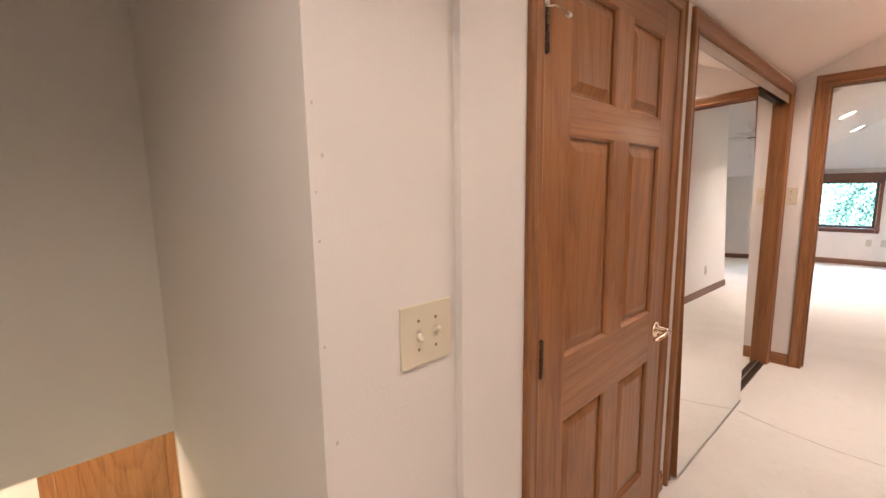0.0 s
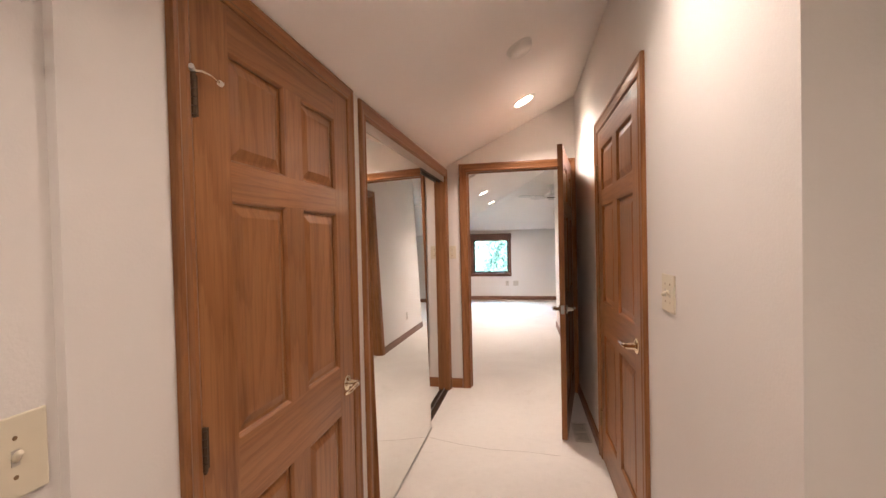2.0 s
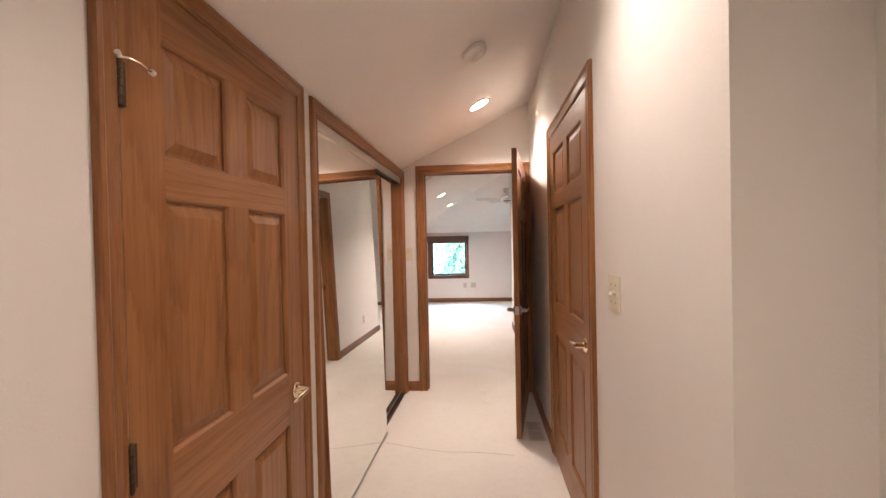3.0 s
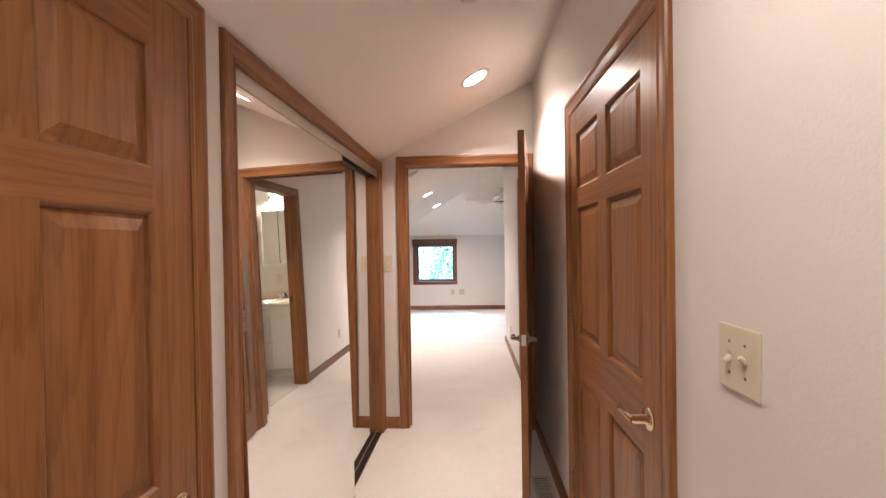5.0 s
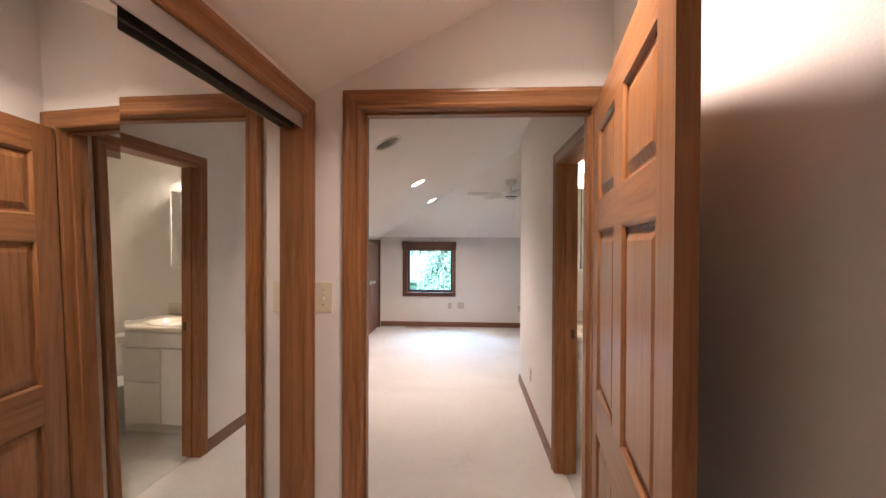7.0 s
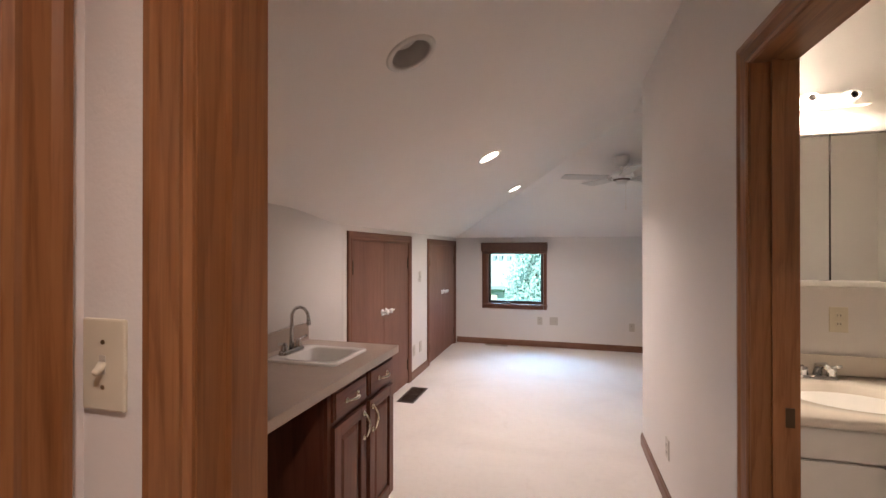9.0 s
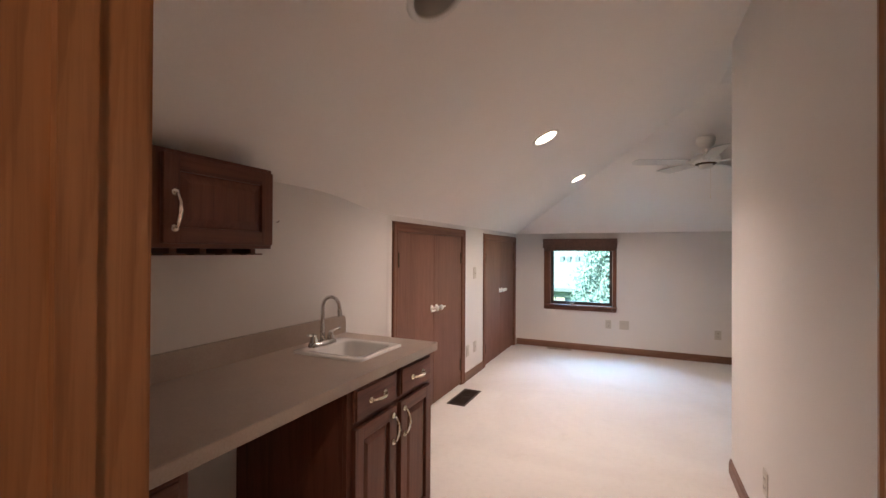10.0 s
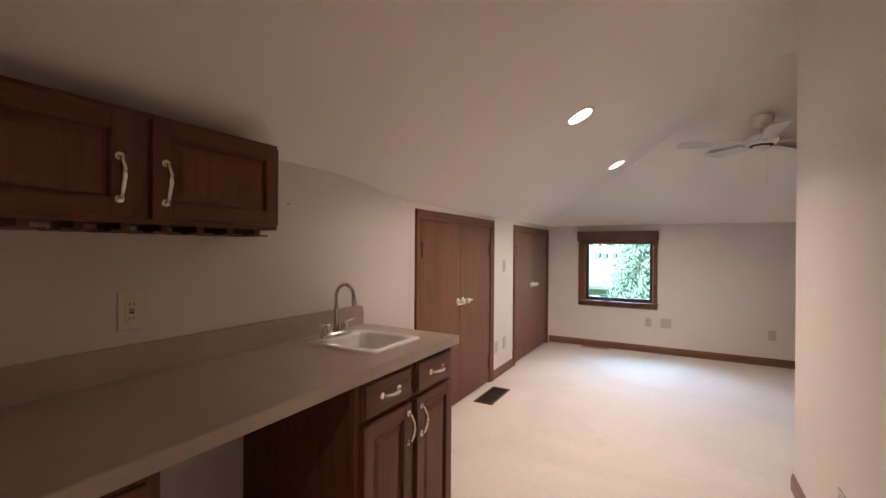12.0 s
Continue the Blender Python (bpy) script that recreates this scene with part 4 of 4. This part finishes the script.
def ring(x0, x1, y0, y1, z):
    return [bm.verts.new(p) for p in ((x0, y0, z), (x1, y0, z), (x1, y1, z), (x0, y1, z))]


rings = [ring(BAR + 0.002, -0.378, CY0, CY1, 0.864), ring(BAR + 0.002, -0.378, CY0, CY1, 0.902), ring(SX0, SX1, SY0, SY1, 0.902), ring(SX0, SX1, SY0, SY1, 0.864)]
for p, q in zip(rings, rings[1:] + rings[:1]):
    for i in range(4):
        bm.faces.new((p[i], p[(i + 1) % 4], q[(i + 1) % 4], q[i]))
part("slab", bm, LAMINATE, top)
part("front_edge", boxes((-0.3775, CY0, 0.862, -0.371, CY1 + 0.004, 0.9025), bevel=0.003), LAMINATE, top)
part("end_edge", boxes((BAR + 0.002, CY1, 0.862, -0.378, CY1 + 0.005, 0.9025), bevel=0.002), LAMINATE, top)
bm = bmesh.new()
outline = [(CY0, 0.9025), (CY1 + 0.004, 0.9025)] + [(CY1 - 0.021 + 0.025 * math.cos(a), 0.977 + 0.025 * math.sin(a)) for a in [i * math.pi / 12 for i in range(7)]] + [(CY0, 1.002)]
bm.faces.new([bm.verts.new((BAR + 0.021, y, z)) for y, z in outline])
back = bmesh.ops.extrude_face_region(bm, geom=bm.faces[:])["geom"]
bmesh.ops.translate(bm, vec=(-0.020, 0, 0), verts=[v for v in back if isinstance(v, bmesh.types.BMVert)])
bmesh.ops.bevel(bm, geom=[e for e in bm.edges if all(v.co.x > BAR + 0.02 and v.co.z > 0.91 for v in e.verts)], offset=0.003, segments=2, affect="EDGES")
part("backsplash", bm, LAMINATE, top)


def rounded(cx, cy, hx, hy, r, z, n=6):
    pts = []
    for sx, sy, a0 in ((1, 1, 0), (-1, 1, 90), (-1, -1, 180), (1, -1, 270)):
        for i in range(n + 1):
            a = radians(a0 + 90 * i / n)
            pts.append((cx + sx * (hx - r) + r * math.cos(a), cy + sy * (hy - r) + r * math.sin(a), z))
    return pts


def loft(bm, rings, cap=True):
    rs = [[bm.verts.new(p) for p in ring] for ring in rings]
    n = len(rs[0])
    for p, q in zip(rs, rs[1:]):
        for i in range(n):
            f = bm.faces.new((p[i], p[(i + 1) % n], q[(i + 1) % n], q[i]))
            f.smooth = True
    if cap:
        bm.faces.new(rs[-1])
    return bm


sink = thing("bar_sink", (-0.677, 1.485, 0.9025), "square white enamel drop-in bar sink", "sink")
bm = loft(bmesh.new(), [rounded(0, 0, 0.192, 0.178, 0.03, 0.0), rounded(0, 0, 0.190, 0.176, 0.03, 0.009), rounded(0, 0, 0.180, 0.166, 0.03, 0.011), rounded(0.024, 0, 0.140, 0.140, 0.05, 0.010), rounded(0.024, 0, 0.132, 0.132, 0.05, 0.002), rounded(0.024, 0, 0.122, 0.122, 0.05, -0.12), rounded(0.024, 0, 0.09, 0.09, 0.04, -0.14)])
part("basin", bm, PORCELAIN, sink)
part("drain", lathe(bmesh.new(), [(0.03, -0.1385), (0.028, -0.137), (0.0, -0.1372)], 20, Matrix.Translation((0.024, 0, 0))), CHROME, sink)

tap = thing("bar_faucet", (-0.828, 1.475, 0.913), "chrome gooseneck bar faucet with two levers", "faucet")
part("base", loft(bmesh.new(), [rounded(0, 0, 0.026, 0.088, 0.025, 0.0), rounded(0, 0, 0.025, 0.086, 0.024, 0.014), rounded(0, 0, 0.018, 0.078, 0.017, 0.020)]), CHROME, tap)
arc = [(0, 0, 0.018), (0, 0, 0.16)] + [(0.042 - 0.042 * math.cos(a), 0.006 * a, 0.185 + 0.046 * math.sin(a)) for a in [i * math.pi / 10 for i in range(11)]] + [(0.086, 0.02, 0.158)]
part("spout", sweep(bmesh.new(), arc, [0.013] + [0.0085] * (len(arc) - 2) + [0.0095], 12), CHROME, tap)
part("aerator", tube(bmesh.new(), (0.0855, 0.02, 0.163), (0.087, 0.02, 0.138), 0.0115, 0.0105, 14), CHROME, tap)
for s in (-1, 1):
    bm = lathe(bmesh.new(), [(0.020, 0.012), (0.019, 0.03), (0.012, 0.045), (0.012, 0.056), (0.0, 0.060)], 18, Matrix.Translation((0, s * 0.058, 0)))
    sweep(bm, [(0, s * 0.058, 0.052), (0.006, s * 0.085, 0.058), (0.012, s * 0.115, 0.064)], [0.007, 0.006, 0.0075], 8)
    part("lever", bm, CHROME, tap)

up = thing("wall_cabinet", (0, 0, 0), "dark stained oak wall cabinet with glass rack", "cabinet")
UX = -0.778
part("body", boxes((BAR + 0.002, 0.170, 1.372, UX - 0.018, 1.104, 1.684), bevel=0.001), STAIN[2], up)
for a, b in ((0.170, 0.205), (1.066, 1.105), (0.61, 0.68)):
    part("face_stile", boxes((UX - 0.0175, a, 1.372, UX, b, 1.684)), STAIN[2], up)
for a, b in ((1.650, 1.684), (1.372, 1.396)):
    part("face_rail", boxes((UX - 0.0175, 0.205, a, UX - 0.0005, 1.066, b)), STAIN[1], up)
for k, (a, b) in enumerate(((0.190, 0.625), (0.672, 1.096))):
    d = cabinet_front(up, "door", UX + 0.0005, a, b, 1.386, 1.668, True)
    pull(d, (UX + 0.0195, (b - 0.034) if k == 0 else (a + 0.034), 1.49), 0.112, (0, 0, 1), (1, 0, 0))
for i in range(9):
    y = 0.20 + i * 0.1035
    part("rack_rail", boxes((BAR + 0.03, y, 1.3535, UX - 0.022, y + 0.022, 1.3715), (BAR + 0.03, y - 0.026, 1.348, UX - 0.012, y + 0.048, 1.3535)), STAIN[0], up)

# screw left in the wall beside the cabinet
hook = thing("wall_hook", (BAR, 1.318, 1.498, 0, 0, 0), "small metal hook screwed into the wall", "hook")
part("hook", sweep(bmesh.new(), [(0, 0, 0), (0.012, 0, 0), (0.016, 0, 0.008)], [0.003, 0.003, 0.002], 8), CHROME, hook)

# ---- bathroom ----
bath_door = thing("door_4", (PIER, 1.143, 0, 0, 0, -90), "oak doorway casing of the bathroom", "door frame", kind="structure")
frame_parts(bath_door, 0.006, 0.800, 2.030, 0.0, OAK, deep=0.12, back=True)
part("stop", boxes((0.011, 0.05, 0, 0.021, 0.082, 2.027)), OAK[2], bath_door)
part("stop", boxes((0.787, 0.05, 0, 0.797, 0.082, 2.027)), OAK[2], bath_door)
part("strike_plate", boxes((0.010, 0.088, 0.89, 0.0125, 0.112, 0.95)), BRONZE, bath_door)

vanity = thing("vanity_cabinet", (0.05, 0.125, 0), "white bathroom vanity cabinet with flat doors", "vanity")
part("body", boxes((1.19, 1.29, 0.09, 2.0, 1.895, 0.815), bevel=0.002), WHITE_CAB, vanity)
part("toe_kick", boxes((1.19, 1.34, 0.004, 2.0, 1.895, 0.0895)), WHITE_CAB, vanity)
part("false_front", boxes((1.20, 1.270, 0.695, 1.99, 1.2895, 0.81), bevel=0.004), WHITE_CAB, vanity)
part("door", boxes((1.20, 1.270, 0.10, 1.542, 1.2895, 0.685), bevel=0.004), WHITE_CAB, vanity)
part("drawer_front", boxes((1.55, 1.270, 0.43, 1.99, 1.2895, 0.685), bevel=0.004), WHITE_CAB, vanity)
part("drawer_front", boxes((1.55, 1.270, 0.10, 1.99, 1.2895, 0.42), bevel=0.004), WHITE_CAB, vanity)
vtop = thing("vanity_basin", (1.645, 1.698, 0.8155), "bisque cultured marble vanity top with oval basin", "sink")
bm = bmesh.new()
n = 48
def oval(rx, ry, z, cy=-0.03):
    return [(rx * math.cos(2 * math.pi * i / n), cy + ry * math.sin(2 * math.pi * i / n), z) for i in range(n)]
rim = []
for i in range(n):
    a = 2 * math.pi * i / n
    c, s = math.cos(a), math.sin(a)
    k = min(0.415 / max(abs(c), 1e-6), 0.322 / max(abs(s), 1e-6))
    rim.append((k * c, k * s, 0))
loft(bm, [[(x, y, 0.0) for x, y, z in rim], [(x, y, 0.032) for x, y, z in rim], oval(0.25, 0.19, 0.033), oval(0.235, 0.175, 0.026), oval(0.20, 0.145, -0.04), oval(0.10, 0.08, -0.09)])
part("top", bm, BISQUE, vtop)
part("backsplash", boxes((-0.405, 0.305, 0.0325, 0.37, 0.322, 0.125), bevel=0.004), BISQUE, vtop)
vt = thing("vanity_faucet", (1.645, 1.925, 0.8485), "chrome two-handle vanity faucet", "faucet")
bm = loft(bmesh.new(), [rounded(0, 0, 0.08, 0.025, 0.024, 0.0), rounded(0, 0, 0.078, 0.024, 0.023, 0.016)])
sweep(bm, [(0, 0, 0.01), (0, -0.01, 0.06), (0, -0.06, 0.075), (0, -0.105, 0.06)], [0.018, 0.016, 0.013, 0.011], 12)
part("spout", bm, CHROME, vt)
for s in (-1, 1):
    bm = lathe(bmesh.new(), [(0.020, 0.012), (0.018, 0.035), (0.020, 0.05), (0.0, 0.055)], 16, Matrix.Translation((s * 0.055, 0, 0)))
    sweep(bm, [(s * 0.055, 0, 0.05), (s * 0.09, -0.01, 0.062)], [0.008, 0.007], 8)
    part("handle", bm, CHROME, vt)
med = thing("medicine_cabinet", (0.0, 0.13, 0.02), "white framed mirror medicine cabinet on the wall", "medicine cabinet")
part("body", boxes((1.20, 1.79, 1.25, 1.925, 1.899, 1.968), bevel=0.003), WHITE_CAB, med)
for x0, x1 in ((1.215, 1.445), (1.452, 1.684), (1.692, 1.905)):
    d = part("mirror_door", boxes((x0, 1.780, 1.282, x1, 1.7855, 1.936)), MIRROR, med)
    part("hinge", boxes((x1 - 0.03, 1.7785, 1.936, x1, 1.789, 1.944), (x1 - 0.03, 1.7785, 1.273, x1, 1.789, 1.2815)), CHROME, d)
part("frame", boxes((1.20, 1.776, 1.25, 1.925, 1.7895, 1.278), (1.20, 1.776, 1.945, 1.925, 1.7895, 1.968), (1.906, 1.776, 1.278, 1.925, 1.7895, 1.945), bevel=0.003), WHITE_CAB, med)
# dark strips put into the gaps between the mirrors as their shade
for x in (1.4485, 1.688):
    part("seam", boxes((x - 0.004, 1.7815, 1.279, x + 0.004, 1.7885, 1.944)), DARK, med)
bar = thing("vanity_light", (-0.01, 0.13, 0.035), "white light bar with round bulbs above the mirror", "wall lamp")
part("base", boxes((1.25, 1.845, 2.075, 1.90, 1.899, 2.145), bevel=0.012), IVORY, bar)
for x in (1.325, 1.485, 1.645, 1.805):
    cup = pose(x, 1.846, 2.11, 90, 0, 0)
    b = part("socket", lathe(bmesh.new(), [(0.0, 0.0), (0.034, 0.0), (0.034, 0.012), (0.026, 0.020), (0.024, 0.046), (0.019, 0.048), (0.017, 0.044), (0.016, 0.012), (0.0, 0.012)], 24, cup), PORCELAIN, bar, "white porcelain lamp socket")
    # dark lining put in for the shade inside the socket's hole
    part("contact", lathe(bmesh.new(), [(0.0155, 0.040), (0.0155, 0.013), (0.0, 0.0125)], 20, cup), DARK, b)
    if x < 1.5:
        bm = bmesh.new()
        bmesh.ops.create_uvsphere(bm, u_segments=20, v_segments=12, radius=0.042, matrix=Matrix.Translation((x, 1.765, 2.11)))
        part("bulb", bm, VANITY_GLOW, b, "glowing round bulb")

toilet = thing("toilet", (2.40, 1.68, 0.004), "white porcelain toilet with closed seat", "toilet")
bm = loft(bmesh.new(), [rounded(0, 0.0, 0.10, 0.20, 0.09, 0.0), rounded(0, 0.0, 0.09, 0.18, 0.085, 0.15), rounded(0, -0.05, 0.15, 0.22, 0.14, 0.30), rounded(0, -0.08, 0.185, 0.25, 0.18, 0.385), rounded(0, -0.08, 0.18, 0.245, 0.175, 0.395)])
part("bowl", bm, PORCELAIN, toilet)
part("seat", loft(bmesh.new(), [rounded(0, -0.08, 0.188, 0.25, 0.18, 0.397), rounded(0, -0.08, 0.19, 0.252, 0.182, 0.415), rounded(0, -0.08, 0.17, 0.235, 0.165, 0.425)]), PORCELAIN, toilet)
part("tank", boxes((-0.23, 0.17, 0.39, 0.23, 0.335, 0.74), bevel=0.02), PORCELAIN, toilet)
part("tank_lid", boxes((-0.24, 0.16, 0.741, 0.24, 0.34, 0.775), bevel=0.012), PORCELAIN, toilet)
part("flush_lever", sweep(bmesh.new(), [(-0.17, 0.165, 0.68), (-0.17, 0.15, 0.68), (-0.10, 0.145, 0.672)], [0.008, 0.007, 0.006], 8), CHROME, toilet)

# ---- lower landing seen down the stairs ----
low = thing("landing_door", (-3.175, -4.14, -1.6, 0, 0, 90), "honey oak door on the lit lower landing", "door")
frame_parts(low, 0.0, 0.62, 2.0, 0.0, OAK, deep=0.004)
part("leaf", boxes((0.004, -0.006, 0.01, 0.616, 0.0, 1.995)), OAK[2], low)
lt = thing("landing_lamp", (-2.3, -4.2, 0.428, 0, 0, 0), "round glass ceiling lamp over the landing", "ceiling light")
part("shade", lathe(bmesh.new(), [(0.13, 0.0), (0.13, -0.01), (0.11, -0.024), (0.0, -0.026)], 28), LAMP_GLOW, lt)

# ---- outdoors ----
random.seed(11)
GRASS = plain("grass", (0.10, 0.17, 0.05), 0.9, 0, 0.25, 0.6, 0.5, 30)
setting("ground", boxes((-400, 5.96, -3.4, 400, 900, -3.2), (-400, -400, -3.4, 400, 5.96, -3.2)), GRASS, "green lawn reaching to the horizon", "ground")
# teal in the foliage and house colours stands in for the daylight's cyan cast
LEAF = plain("foliage", (0.10, 0.22, 0.195), 0.6, 0, 0.45, 1.5)
NEEDLE = plain("spruce_needles", (0.13, 0.25, 0.235), 0.7, 0, 0.3, 2.5)
BARK = plain("bark", (0.10, 0.07, 0.05), 0.9, 0, 0.2, 8, 0.5, 40)
SIDING = plain("cyan_cast_siding", (0.085, 0.17, 0.17), 0.7, 0, 0.05, 2)
SHINGLE = plain("cyan_cast_shingles", (0.09, 0.19, 0.19), 0.85, 0, 0.15, 5, 0.4, 20)


def leaf_cards(bm, centre, radius, count, size, droop=0.0):
    """Many small folded leaves scattered in a clump."""
    for _ in range(count):
        d = Vector((random.gauss(0, 1), random.gauss(0, 1), random.gauss(0, 1))).normalized() * radius * random.random() ** 0.4
        q = Euler((random.uniform(0, 6.3), random.uniform(-0.8, 0.8) + droop, random.uniform(0, 6.3))).to_matrix()
        s = size * random.uniform(0.6, 1.3)
        p = [Vector(centre) + d + q @ Vector(v) * s for v in ((-0.5, 0, 0), (0, 0.28, 0.06), (0.5, 0, 0), (0, -0.28, 0.06))]
        bm.faces.new([bm.verts.new(v) for v in p])


def leafy_tree(x, y, height, spread, clumps, leaf=0.22):
    t = thing("tree", (x, y, -3.2), "leafy green garden tree outside the window", "tree", "garden trees")
    bm = bmesh.new()
    sweep(bm, [(0, 0, 0), (0.1, 0.05, height * 0.3), (0.0, 0.1, height * 0.6), (0.1, 0, height * 0.9)], [0.22, 0.17, 0.10, 0.03], 10)
    tips = []
    for k in range(9):
        a, z = random.uniform(0, 6.3), height * random.uniform(0.3, 0.7)
        e = Vector((math.cos(a) * spread * 0.7, math.sin(a) * spread * 0.7, z + height * 0.2))
        sweep(bm, [(0.05, 0.05, z), e * 0.5 + Vector((0, 0, z * 0.5)), e], [0.07, 0.05, 0.02], 6)
        tips.append(e)
    part("trunk", bm, BARK, t)
    bm = bmesh.new()
    for k in range(clumps):
        a, r = random.uniform(0, 6.3), spread * random.random() ** 0.5
        z = height * random.uniform(0.22, 1.0)
        r *= 1.15 - abs(z / height - 0.55)
        leaf_cards(bm, (r * math.cos(a), r * math.sin(a), z), spread * 0.28, 60, leaf)
    part("crown", bm, LEAF, t)
    return t


def spruce(x, y, height, spread):
    t = thing("spruce_tree", (x, y, -3.2), "tall spruce with drooping branches, tinted for cyan daylight", "tree", "garden trees")
    part("trunk", tube(bmesh.new(), (0, 0, 0), (0, 0, height), 0.16, 0.02, 10), BARK, t)
    bm = bmesh.new()
    z = 0.5
    while z < height - 0.2:
        reach = spread * (1 - z / height) ** 0.8 + 0.1
        for k in range(9):
            a = random.uniform(0, 6.3)
            L = reach * random.uniform(0.7, 1.1)
            for s in range(5):
                f = (s + 1) / 5
                c = (L * f * math.cos(a), L * f * math.sin(a), z - 0.35 * L * f * f)
                leaf_cards(bm, c, 0.17, 26, 0.085, 1.2)
        z += 0.24
    part("branches", bm, NEEDLE, t)
    return t


spruce(-0.28, 13.6, 8.4, 1.35)
leafy_tree(1.6, 24.0, 8.5, 3.0, 60)
leafy_tree(3.8, 19.0, 8.0, 3.2, 60)
leafy_tree(-10.5, 20.0, 8.0, 3.4, 60)
leafy_tree(-5.0, 36.0, 13.0, 6.0, 90, 0.4)
leafy_tree(4.5, 36.0, 13.0, 6.0, 90, 0.4)
# house trim takes the same cyan cast in its colour
TRIM = plain("cyan_cast_trim", (0.05, 0.09, 0.1), 0.7, 0, 0.1, 3)
house = thing("neighbour_house", (-5.0, 24.0, -3.2), "pale house with a broad roof beyond the garden", "house")
part("wall", boxes((-4.2, 0, 0, 4.0, 7, 2.6)), SIDING, house)
bm = bmesh.new()
V = [bm.verts.new(p) for p in ((-4.7, -0.6, 2.6), (4.4, -0.6, 2.6), (4.4, 7.6, 2.6), (-4.7, 7.6, 2.6), (-4.7, 3.5, 4.75), (4.4, 3.5, 4.75))]
for f in ((0, 1, 5, 4), (3, 2, 5, 4), (0, 4, 3), (1, 2, 5), (0, 1, 2, 3)):
    bm.faces.new([V[i] for i in f])
part("roof", bm, SHINGLE, house)
part("gutter", boxes((-4.7, -0.72, 2.42, 4.4, -0.61, 2.6), bevel=0.02), TRIM, house)
for x in (1.35, 1.75, 2.25):
    part("roof_vent", boxes((x, 2.0, 3.9, x + 0.22, 2.6, 4.3), bevel=0.03), TRIM, house)
for x in (-2.5, 0.9):
    w = part("window", boxes((x, -0.04, 0.9, x + 1.1, 0.02, 2.1)), TRIM, house)
    part("pane", boxes((x + 0.06, -0.05, 0.96, x + 0.52, -0.041, 2.04)), MIRROR, w)
    part("pane", boxes((x + 0.58, -0.05, 0.96, x + 1.04, -0.041, 2.04)), MIRROR, w)
